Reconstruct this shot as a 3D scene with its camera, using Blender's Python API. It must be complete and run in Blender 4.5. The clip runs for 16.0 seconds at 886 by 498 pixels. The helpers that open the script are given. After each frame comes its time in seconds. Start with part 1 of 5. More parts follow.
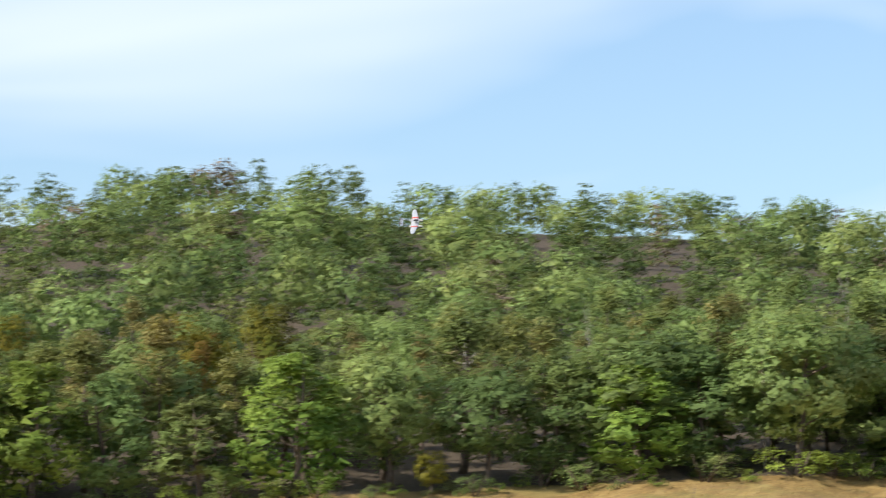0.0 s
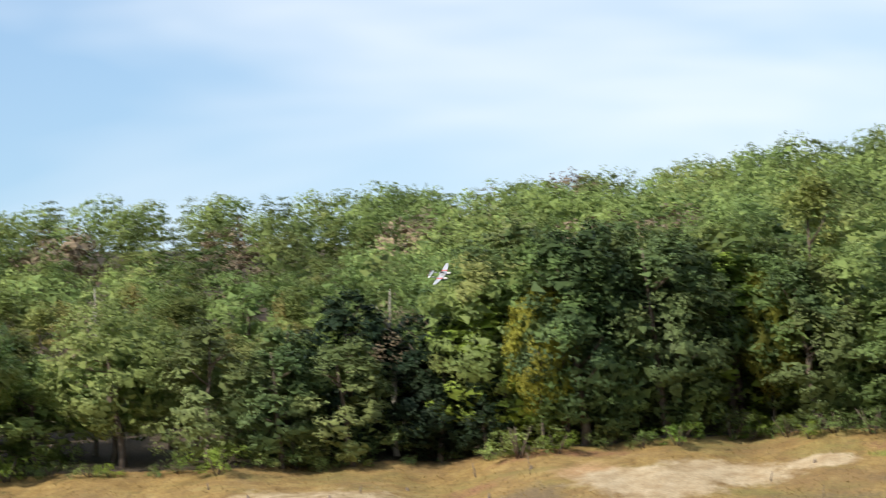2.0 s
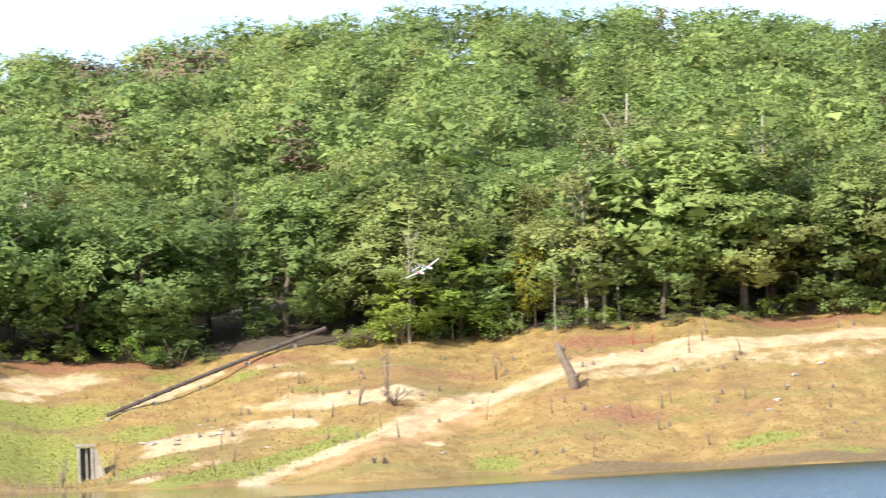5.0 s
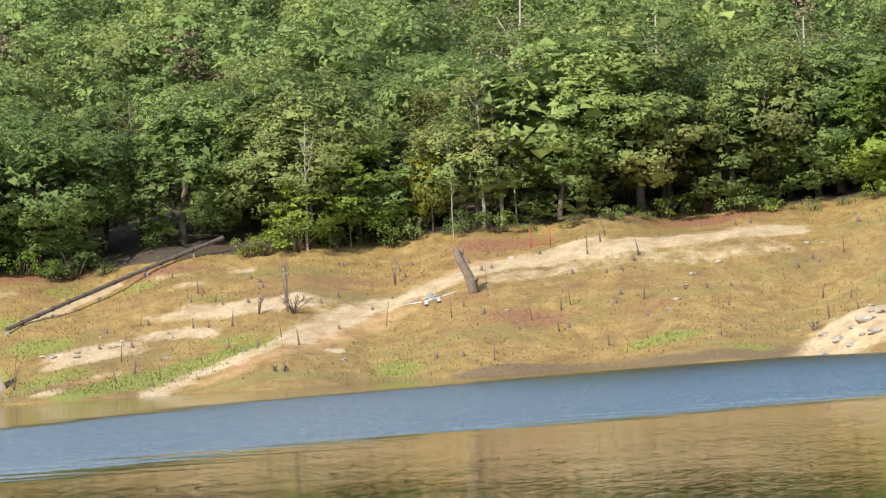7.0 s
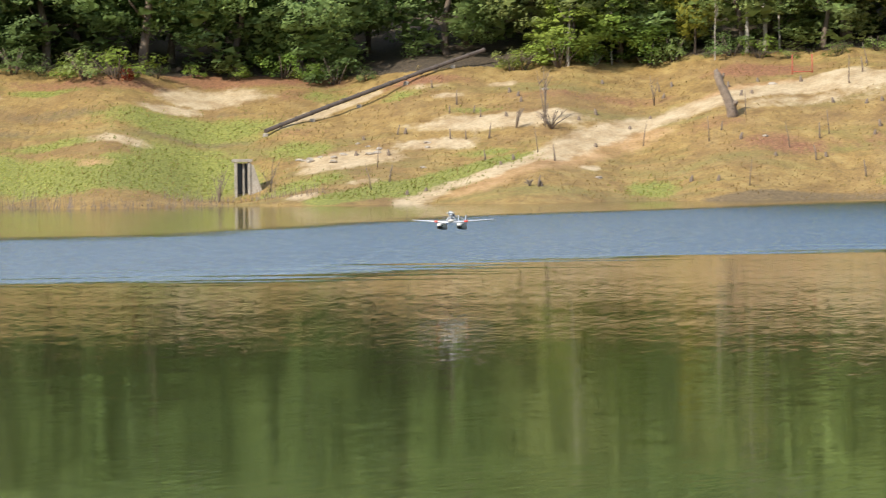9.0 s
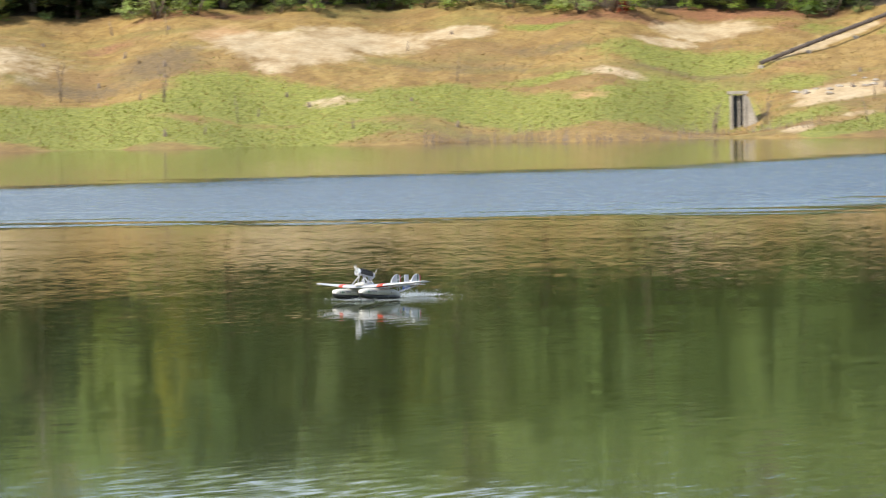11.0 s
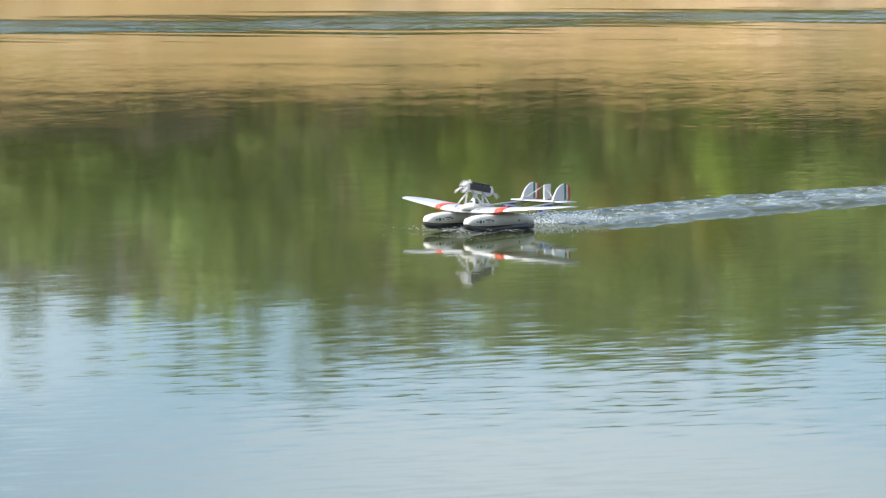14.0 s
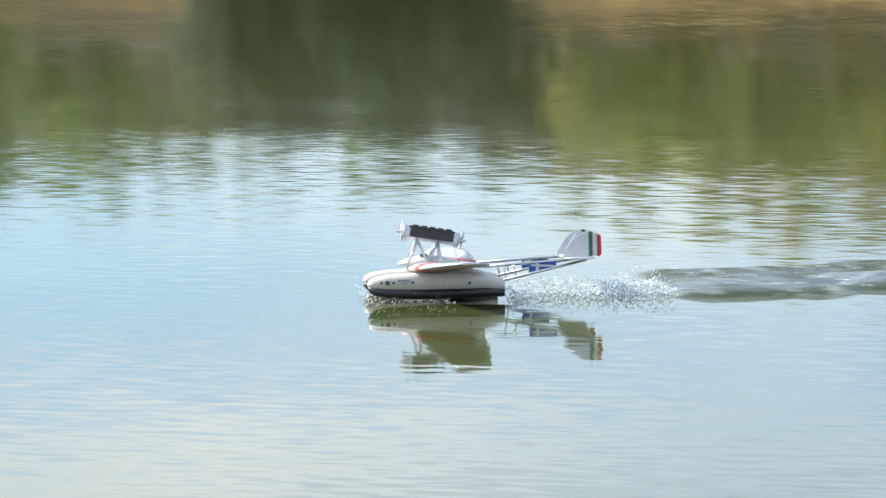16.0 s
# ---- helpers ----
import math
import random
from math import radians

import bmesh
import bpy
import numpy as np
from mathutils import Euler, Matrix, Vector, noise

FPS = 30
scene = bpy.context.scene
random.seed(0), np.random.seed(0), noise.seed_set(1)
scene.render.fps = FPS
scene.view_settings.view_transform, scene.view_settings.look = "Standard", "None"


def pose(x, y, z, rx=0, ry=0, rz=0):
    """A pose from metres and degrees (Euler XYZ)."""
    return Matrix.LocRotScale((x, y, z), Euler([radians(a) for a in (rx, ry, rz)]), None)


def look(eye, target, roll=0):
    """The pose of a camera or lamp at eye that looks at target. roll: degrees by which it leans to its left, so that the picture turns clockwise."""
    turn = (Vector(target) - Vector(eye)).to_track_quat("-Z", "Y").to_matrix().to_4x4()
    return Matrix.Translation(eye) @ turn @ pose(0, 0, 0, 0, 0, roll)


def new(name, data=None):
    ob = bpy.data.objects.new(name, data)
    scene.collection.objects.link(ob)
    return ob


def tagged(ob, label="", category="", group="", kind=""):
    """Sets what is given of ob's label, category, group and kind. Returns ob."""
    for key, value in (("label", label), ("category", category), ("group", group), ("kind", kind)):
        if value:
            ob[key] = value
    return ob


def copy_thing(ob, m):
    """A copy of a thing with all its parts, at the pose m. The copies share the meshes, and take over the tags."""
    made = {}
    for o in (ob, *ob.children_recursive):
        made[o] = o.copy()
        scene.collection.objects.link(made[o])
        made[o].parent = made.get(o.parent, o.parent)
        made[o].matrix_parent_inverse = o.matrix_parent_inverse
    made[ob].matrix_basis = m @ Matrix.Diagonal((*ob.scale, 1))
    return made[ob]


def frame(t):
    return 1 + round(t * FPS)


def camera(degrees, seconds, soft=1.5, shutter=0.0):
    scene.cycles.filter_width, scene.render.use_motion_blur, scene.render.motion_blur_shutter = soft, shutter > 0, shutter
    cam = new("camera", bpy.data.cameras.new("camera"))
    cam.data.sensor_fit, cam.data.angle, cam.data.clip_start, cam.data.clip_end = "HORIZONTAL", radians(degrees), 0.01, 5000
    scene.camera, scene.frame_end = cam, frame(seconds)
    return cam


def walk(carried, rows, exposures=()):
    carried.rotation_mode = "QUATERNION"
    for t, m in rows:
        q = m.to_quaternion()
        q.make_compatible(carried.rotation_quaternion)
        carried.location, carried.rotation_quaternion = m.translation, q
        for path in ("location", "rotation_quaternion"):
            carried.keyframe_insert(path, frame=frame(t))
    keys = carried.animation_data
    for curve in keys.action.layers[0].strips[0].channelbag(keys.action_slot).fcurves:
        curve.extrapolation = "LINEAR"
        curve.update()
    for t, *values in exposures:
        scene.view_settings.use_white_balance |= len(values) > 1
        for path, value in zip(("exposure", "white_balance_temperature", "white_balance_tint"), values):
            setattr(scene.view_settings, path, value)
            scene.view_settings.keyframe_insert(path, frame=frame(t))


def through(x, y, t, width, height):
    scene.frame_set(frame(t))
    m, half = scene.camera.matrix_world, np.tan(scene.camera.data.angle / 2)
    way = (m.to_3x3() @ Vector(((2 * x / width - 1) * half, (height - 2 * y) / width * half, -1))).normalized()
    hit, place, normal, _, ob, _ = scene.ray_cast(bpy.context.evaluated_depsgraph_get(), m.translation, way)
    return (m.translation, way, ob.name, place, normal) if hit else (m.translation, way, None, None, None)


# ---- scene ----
cam = camera(13.755, 16.0, soft=1.15, shutter=0.26)

# The camera stands on the near bank and turns to follow the model.
EYE = (0.0, 0.0, 1.8)
PATH = [  # seconds, heading (degrees from +y towards +x), tilt, roll
    (0.0, -29.159, 5.249, -0.749), (0.5, -25.869, 5.616, -0.992), (1.0, -22.514, 5.677, -1.349), (1.5, -19.104, 5.294, -2.647),
    (1.7, -17.271, 5.138, -2.99), (2.0, -15.699, 4.808, -3.099), (2.5, -12.546, 3.553, -2.681), (2.6, -11.899, 3.486, -2.566),
    (3.0, -9.425, 3.315, -2.278), (3.5, -5.786, 3.158, -1.784), (4.0, -3.408, 3.022, -1.989), (4.5, -1.468, 2.915, -2.247),
    (5.0, -0.0, 3.018, -2.297), (5.2, 0.749, 3.005, -2.429), (7.3, 1.568, 1.029, -3.646), (7.5, 1.607, 0.739, -3.677),
    (8.0, 0.26, 0.144, -3.376), (8.2, -0.347, -0.202, -2.802), (10.3, -6.519, -2.173, 0.139), (10.5, -7.373, -2.284, -0.172),
    (11.0, -10.303, -2.177, -1.004), (11.5, -13.998, -2.572, -0.768), (11.7, -16.131, -2.77, -2.689), (12.0, -18.63, -2.896, -2.916),
    (12.5, -23.164, -3.6, -2.635), (13.0, -27.495, -4.205, -1.493), (13.5, -31.527, -4.782, -1.606), (14.0, -36.205, -5.088, -0.629),
    (14.5, -40.739, -5.587, -1.63), (15.0, -46.905, -5.798, -1.288), (15.5, -56.593, -6.339, -0.583), (16.0, -68.233, -6.257, -0.818),
]


def aim(yaw, tilt, roll):
    a, b = radians(yaw), radians(tilt)
    way = Vector((math.sin(a) * math.cos(b), math.cos(a) * math.cos(b), math.sin(b)))
    return look(EYE, Vector(EYE) + 100 * way, roll)


walk(cam, [(t, aim(a, b, c)) for t, a, b, c in PATH],
     exposures=[(0, 0.48), (1.5, 0.28), (2.6, 0.38), (3.0, 0.5), (3.6, 0.82), (5.2, 1.0), (7.0, 0.5), (8.2, 0.45), (10.5, 0.6), (13.0, 0.75), (14.5, 0.95), (16, 1.05)])

# ---- sky and sun ----
SUN_AZ, SUN_EL = -142.0, 37.0
world = bpy.data.worlds.new("world")
scene.world = world
world.use_nodes = True


def node(tree, kind, **inputs):
    n = tree.nodes.new(kind)
    for key, value in inputs.items():
        key = key.replace("_", " ")
        if hasattr(value, "node"):
            tree.links.new(value, n.inputs[key])
        else:
            n.inputs[key].default_value = value
    return n


def ramp(tree, fac, stops, mode="LINEAR"):
    n = tree.nodes.new("ShaderNodeValToRGB")
    n.color_ramp.interpolation = mode
    while len(n.color_ramp.elements) < len(stops):
        n.color_ramp.elements.new(0.5)
    for e, (p, c) in zip(n.color_ramp.elements, stops):
        e.position = p
        e.color = (*c, 1) if isinstance(c, tuple) else (c, c, c, 1)
    tree.links.new(fac, n.inputs["Fac"])
    return n.outputs["Color"]


def mixed(tree, fac, a, b, blend="MIX"):
    n = tree.nodes.new("ShaderNodeMix")
    n.data_type, n.blend_type = "RGBA", blend
    for i, v in ((0, fac), (6, a), (7, b)):
        if hasattr(v, "node"):
            tree.links.new(v, n.inputs[i])
        else:
            n.inputs[i].default_value = v if i == 0 else (*v, 1)
    return n.outputs[2]


def maths(tree, op, a, b=0.0, c=0.0, clamp=False):
    n = tree.nodes.new("ShaderNodeMath")
    n.operation, n.use_clamp = op, clamp
    for i, v in enumerate((a, b, c)):
        if hasattr(v, "node"):
            tree.links.new(v, n.inputs[i])
        else:
            n.inputs[i].default_value = v
    return n.outputs[0]


def noise_tex(tree, vector, scale, detail=3.0, rough=0.55, distort=0.0):
    n = node(tree, "ShaderNodeTexNoise", Scale=scale, Detail=detail, Roughness=rough, Distortion=distort)
    if vector is not None:
        tree.links.new(vector, n.inputs["Vector"])
    return n


def stretched(tree, vector, scale, turn=(0, 0, 0)):
    n = node(tree, "ShaderNodeMapping", Scale=scale, Rotation=turn)
    tree.links.new(vector, n.inputs["Vector"])
    return n.outputs[0]


wt = world.node_tree
wt.nodes.clear()
sky = wt.nodes.new("ShaderNodeTexSky")
sky.sky_type, sky.sun_disc = "NISHITA", False
sky.sun_elevation, sky.sun_rotation = radians(SUN_EL), radians(SUN_AZ)
sky.air_density, sky.dust_density, sky.ozone_density = 1.0, 0.35, 4.8
wc = wt.nodes.new("ShaderNodeTexCoord")
veil = stretched(wt, wc.outputs["Generated"], (1.3, 1.3, 6.0), (0.16, 0.10, 0.5))
cirrus = noise_tex(wt, veil, 2.1, 4.0, 0.5, 0.5)
fac = ramp(wt, cirrus.outputs["Fac"], [(0.44, 0.06), (0.7, 0.85)])
cloudy = mixed(wt, fac, sky.outputs[0], (7.4, 7.6, 7.8))
back = node(wt, "ShaderNodeBackground", Color=cloudy, Strength=0.12)
wt.links.new(back.outputs[0], wt.nodes.new("ShaderNodeOutputWorld").inputs[0])

sun_data = bpy.data.lights.new("sun", "SUN")
sun_data.energy, sun_data.angle, sun_data.color = 4.2, radians(0.55), (1.0, 0.94, 0.85)
sun = new("sun", sun_data)
sa, se = radians(SUN_AZ), radians(SUN_EL)
sun.matrix_basis = look((0, 0, 60), Vector((0, 0, 60)) - Vector((math.sin(sa) * math.cos(se), math.cos(sa) * math.cos(se), math.sin(se))))


# ---- materials ----
def material(name, rough=0.6, metal=0.0):
    m = bpy.data.materials.new(name)
    m.use_nodes = True
    t = m.node_tree
    b = t.nodes["Principled BSDF"]
    b.inputs["Roughness"].default_value, b.inputs["Metallic"].default_value = rough, metal
    return m, t, b


def coords(t, kind="Object"):
    return t.nodes.new("ShaderNodeTexCoord").outputs[kind]


def position(t):
    return t.nodes.new("ShaderNodeNewGeometry").outputs["Position"]


def worn(name, dark, light, scale, rough=0.6, metal=0.0, bump=0.15, spread=(0.3, 0.7), kind="Object"):
    """A surface that varies between two colours at two scales, with fine relief."""
    m, t, b = material(name, rough, metal)
    p = coords(t, kind)
    a, c = noise_tex(t, p, scale, 4), noise_tex(t, p, scale * 7, 3)
    f = maths(t, "ADD", maths(t, "MULTIPLY", a.outputs["Fac"], 0.65), maths(t, "MULTIPLY", c.outputs["Fac"], 0.35))
    t.links.new(ramp(t, f, [(spread[0], dark), (spread[1], light)]), b.inputs["Base Color"])
    if bump:
        n = node(t, "ShaderNodeBump", Strength=bump, Distance=0.02, Height=c.outputs["Fac"])
        t.links.new(n.outputs[0], b.inputs["Normal"])
    return m


def leaf_material(name, stops, through=0.36):
    """Foliage whose colour differs from tree to tree and from leaf to leaf."""
    m, t, b = material(name, 0.55)
    per_tree = t.nodes.new("ShaderNodeObjectInfo").outputs["Random"]
    geo = t.nodes.new("ShaderNodeNewGeometry")
    patch = noise_tex(t, geo.outputs["Position"], 0.16, 3)
    cell = node(t, "ShaderNodeTexVoronoi", Scale=0.15, Randomness=1.0, Vector=geo.outputs["Position"])
    crown = node(t, "ShaderNodeSeparateColor", Color=cell.outputs["Color"])
    f = maths(t, "ADD", maths(t, "ADD", maths(t, "MULTIPLY", per_tree, 0.4), maths(t, "MULTIPLY", crown.outputs[0], 0.4)), maths(t, "MULTIPLY", patch.outputs["Fac"], 0.25))
    c = ramp(t, f, stops)
    # some trees are lighter than their neighbours
    lot = maths(t, "FRACT", maths(t, "ADD", maths(t, "MULTIPLY", per_tree, 7.31), maths(t, "MULTIPLY", crown.outputs[1], 0.45)))
    c = mixed(t, 1.0, c, ramp(t, lot, [(0.0, 0.7), (0.5, 1.0), (1.0, 1.26)]), "MULTIPLY")
    leaf = ramp(t, geo.outputs["Random Per Island"], [(0.0, 0.72), (0.6, 1.0), (1.0, 1.28)])
    c = mixed(t, 1.0, c, leaf, "MULTIPLY")
    t.links.new(c, b.inputs["Base Color"])
    b.inputs["Specular IOR Level"].default_value = 0.15
    tr = node(t, "ShaderNodeBsdfTranslucent", Color=c)
    mx = node(t, "ShaderNodeMixShader", Fac=through)
    t.links.new(b.outputs[0], mx.inputs[1])
    t.links.new(tr.outputs[0], mx.inputs[2])
    t.links.new(mx.outputs[0], t.nodes["Material Output"].inputs[0])
    return m


LEAF_OAK = leaf_material("leaf_oak", [(0.15, (0.143, 0.220, 0.073)), (0.4, (0.196, 0.275, 0.088)), (0.65, (0.253, 0.325, 0.099)), (0.92, (0.341, 0.352, 0.121))])
LEAF_FRESH = leaf_material("leaf_fresh", [(0.2, (0.167, 0.271, 0.052)), (0.8, (0.320, 0.393, 0.070))])
LEAF_PINE = leaf_material("leaf_pine", [(0.2, (0.140, 0.204, 0.063)), (0.5, (0.230, 0.271, 0.079)), (0.8, (0.361, 0.306, 0.107))], 0.32)
LEAF_DARK = leaf_material("leaf_dark", [(0.2, (0.084, 0.135, 0.050)), (0.5, (0.133, 0.189, 0.068)), (0.8, (0.195, 0.224, 0.079))], 0.2)
# for cedars, and for far stands whose shade is put into the leaf colour
LEAF_CEDAR_SHADE = leaf_material("leaf_cedar_shade", [(0.2, (0.024, 0.044, 0.022)), (0.8, (0.044, 0.066, 0.028))], 0.1)
LEAF_GOLD = leaf_material("leaf_gold", [(0.2, (0.17, 0.2, 0.03)), (0.6, (0.27, 0.24, 0.035)), (0.9, (0.28, 0.18, 0.04))])
LEAF_RUST = leaf_material("leaf_rust", [(0.2, (0.12, 0.085, 0.04)), (0.7, (0.17, 0.09, 0.045)), (0.95, (0.22, 0.075, 0.03))], 0.2)
LEAF_RED = leaf_material("leaf_red", [(0.2, (0.3, 0.03, 0.02)), (0.9, (0.42, 0.05, 0.02))])
TWIG_GREY = leaf_material("twig_grey", [(0.2, (0.22, 0.165, 0.1)), (0.9, (0.36, 0.28, 0.18))], 0.1)
BARK = worn("bark", (0.07, 0.05, 0.035), (0.2, 0.15, 0.11), 2.0, 0.9, bump=0.5)
BARK_PALE = worn("bark_pale", (0.26, 0.22, 0.17), (0.5, 0.45, 0.38), 2.0, 0.85, bump=0.4)
DRIFTWOOD = worn("driftwood", (0.1, 0.075, 0.055), (0.3, 0.23, 0.17), 3.0, 0.9, bump=0.5)
CONCRETE = worn("concrete", (0.2, 0.17, 0.13), (0.46, 0.41, 0.34), 1.2, 0.85, bump=0.3)
DARK_IRON = worn("dark_iron", (0.035, 0.028, 0.025), (0.11, 0.08, 0.06), 2.0, 0.7, bump=0.3)
ROCK = worn("pale_rock", (0.24, 0.2, 0.15), (0.5, 0.44, 0.36), 2.5, 0.95, bump=0.5)
RED_PAINT = worn("faded_red_paint", (0.3, 0.05, 0.03), (0.5, 0.12, 0.07), 4.0, 0.6)
FILM_WHITE = worn("cream_film", (0.56, 0.53, 0.46), (0.74, 0.71, 0.64), 9.0, 0.32, bump=0.05)
FILM_SILVER = worn("silver_film", (0.5, 0.51, 0.53), (0.64, 0.65, 0.67), 9.0, 0.28, 0.35, bump=0.05)
FILM_RED = worn("red_film", (0.62, 0.06, 0.035), (0.8, 0.1, 0.05), 9.0, 0.35, bump=0.03)
FILM_BLACK = worn("black_paint", (0.012, 0.012, 0.013), (0.035, 0.035, 0.036), 9.0, 0.3, bump=0.05)
FILM_CRIMSON = worn("crimson_film", (0.42, 0.015, 0.03), (0.55, 0.03, 0.045), 9.0, 0.4, bump=0.03)
FILM_GREEN = worn("green_film", (0.02, 0.1, 0.05), (0.03, 0.15, 0.075), 9.0, 0.4, bump=0.03)
FILM_BLUE = worn("blue_film", (0.02, 0.07, 0.3), (0.04, 0.12, 0.42), 9.0, 0.4, bump=0.03)
FILM_GREY = worn("grey_mark", (0.2, 0.2, 0.22), (0.3, 0.3, 0.32), 9.0, 0.5, bump=0.0)
STEEL = worn("brushed_steel", (0.45, 0.45, 0.45), (0.7, 0.7, 0.69), 20.0, 0.3, 0.8, bump=0.05)
PROP_GREY = worn("propeller_grey", (0.4, 0.39, 0.36), (0.62, 0.61, 0.58), 14.0, 0.4, bump=0.05)
GLASS_DARK = worn("dark_glass", (0.01, 0.02, 0.03), (0.03, 0.05, 0.07), 9.0, 0.08, bump=0.0)
FOAM, ft, fb = material("foam", 0.35)
fn = noise_tex(ft, position(ft), 9.0, 4)
ft.links.new(ramp(ft, fn.outputs["Fac"], [(0.3, (0.42, 0.5, 0.52)), (0.65, (0.86, 0.9, 0.92))]), fb.inputs["Base Color"])


def water_material():
    """Murky lake water: calm near the camera, with a belt ruffled by the wind further out."""
    m, t, b = material("lake_water", 0.045)
    b.inputs["IOR"].default_value = 1.4
    p = position(t)
    xyz = node(t, "ShaderNodeSeparateXYZ", Vector=p)
    x, y = xyz.outputs[0], xyz.outputs[1]
    d = maths(t, "SQRT", maths(t, "ADD", maths(t, "MULTIPLY", x, x), maths(t, "MULTIPLY", y, y)))
    side = maths(t, "DIVIDE", x, maths(t, "MAXIMUM", y, 5.0))
    gust = noise_tex(t, stretched(t, p, (0.02, 0.06, 1)), 1.0, 3)
    wobble = maths(t, "MULTIPLY", maths(t, "SUBTRACT", gust.outputs["Fac"], 0.5), 22.0)
    low = maths(t, "ADD", maths(t, "MULTIPLY", maths(t, "ADD", side, 0.1, clamp=True), 90.0), 60.0)
    high = maths(t, "ADD", maths(t, "MULTIPLY", maths(t, "ADD", side, 0.577, clamp=True), 80.0), maths(t, "ADD", maths(t, "MULTIPLY", maths(t, "ADD", side, 0.12, clamp=True), 300.0), 75.0))
    streak = noise_tex(t, stretched(t, p, (0.14, 0.7, 1)), 1.0, 4)
    wobble = maths(t, "ADD", wobble, maths(t, "MULTIPLY", maths(t, "SUBTRACT", streak.outputs["Fac"], 0.5), 26.0))
    dd = maths(t, "ADD", d, wobble)
    a = maths(t, "MULTIPLY", maths(t, "SUBTRACT", dd, low), 0.13, clamp=True)
    z = maths(t, "MULTIPLY", maths(t, "SUBTRACT", high, dd), 0.07, clamp=True)
    belt = maths(t, "MULTIPLY", a, z)
    across = stretched(t, p, (1, 1, 1), (0, 0, -0.87))  # the ripples' crests lie across the wind
    # short ripples in patches and a slow swell, given as slopes
    fine = noise_tex(t, stretched(t, across, (5.2, 17.0, 1)), 1.0, 3, 0.55)
    slow = noise_tex(t, stretched(t, p, (0.5, 0.5, 1)), 1.0, 2)
    patch = noise_tex(t, stretched(t, p, (0.09, 0.09, 1)), 1.0, 3)
    calm = ramp(t, patch.outputs["Fac"], [(0.42, 0.012), (0.66, 0.055)])
    # the breeze is stronger off the spur than off the bay, where it leans the ripples the other way
    bay = maths(t, "MULTIPLY", maths(t, "SUBTRACT", maths(t, "MULTIPLY", side, -1.0), 0.2), 5.0, clamp=True)
    open_water = maths(t, "MULTIPLY", maths(t, "MULTIPLY", maths(t, "SUBTRACT", d, 18.0), 0.012, clamp=True), maths(t, "SUBTRACT", 0.11, maths(t, "MULTIPLY", bay, 0.08)))
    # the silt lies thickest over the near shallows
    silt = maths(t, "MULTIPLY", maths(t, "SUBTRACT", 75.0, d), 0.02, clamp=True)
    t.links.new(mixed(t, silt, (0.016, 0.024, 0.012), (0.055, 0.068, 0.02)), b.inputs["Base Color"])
    amount = maths(t, "ADD", maths(t, "MULTIPLY", belt, 0.42), maths(t, "ADD", maths(t, "ADD", calm, open_water), maths(t, "MULTIPLY", maths(t, "MULTIPLY", maths(t, "SUBTRACT", 24.0, d), 0.1, clamp=True), 0.012)))
    def slope(tex, gain):
        v = t.nodes.new("ShaderNodeVectorMath")
        v.operation = "SUBTRACT"
        t.links.new(tex.outputs["Color"], v.inputs[0])
        v.inputs[1].default_value = (0.5, 0.5, 0.5)
        s = t.nodes.new("ShaderNodeVectorMath")
        s.operation = "SCALE"
        t.links.new(v.outputs[0], s.inputs[0])
        if hasattr(gain, "node"):
            t.links.new(gain, s.inputs["Scale"])
        else:
            s.inputs["Scale"].default_value = gain
        return s.outputs[0]
    add = t.nodes.new("ShaderNodeVectorMath")
    t.links.new(slope(fine, amount), add.inputs[0])
    t.links.new(slope(slow, 0.012), add.inputs[1])
    sep = node(t, "ShaderNodeSeparateXYZ", Vector=add.outputs[0])
    lean = maths(t, "SUBTRACT", sep.outputs[1], maths(t, "MULTIPLY", belt, 0.115))  # wind waves are steeper on their lee side
    lean = maths(t, "ADD", lean, maths(t, "MULTIPLY", maths(t, "SUBTRACT", maths(t, "MULTIPLY", bay, 0.0095), 0.0035), maths(t, "MULTIPLY", maths(t, "SUBTRACT", d, 24.0), 0.1, clamp=True)))
    up = node(t, "ShaderNodeCombineXYZ", X=sep.outputs[0], Y=lean, Z=1.0)
    unit = t.nodes.new("ShaderNodeVectorMath")
    unit.operation = "NORMALIZE"
    t.links.new(up.outputs[0], unit.inputs[0])
    t.links.new(unit.outputs[0], b.inputs["Normal"])
    return m


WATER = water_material()


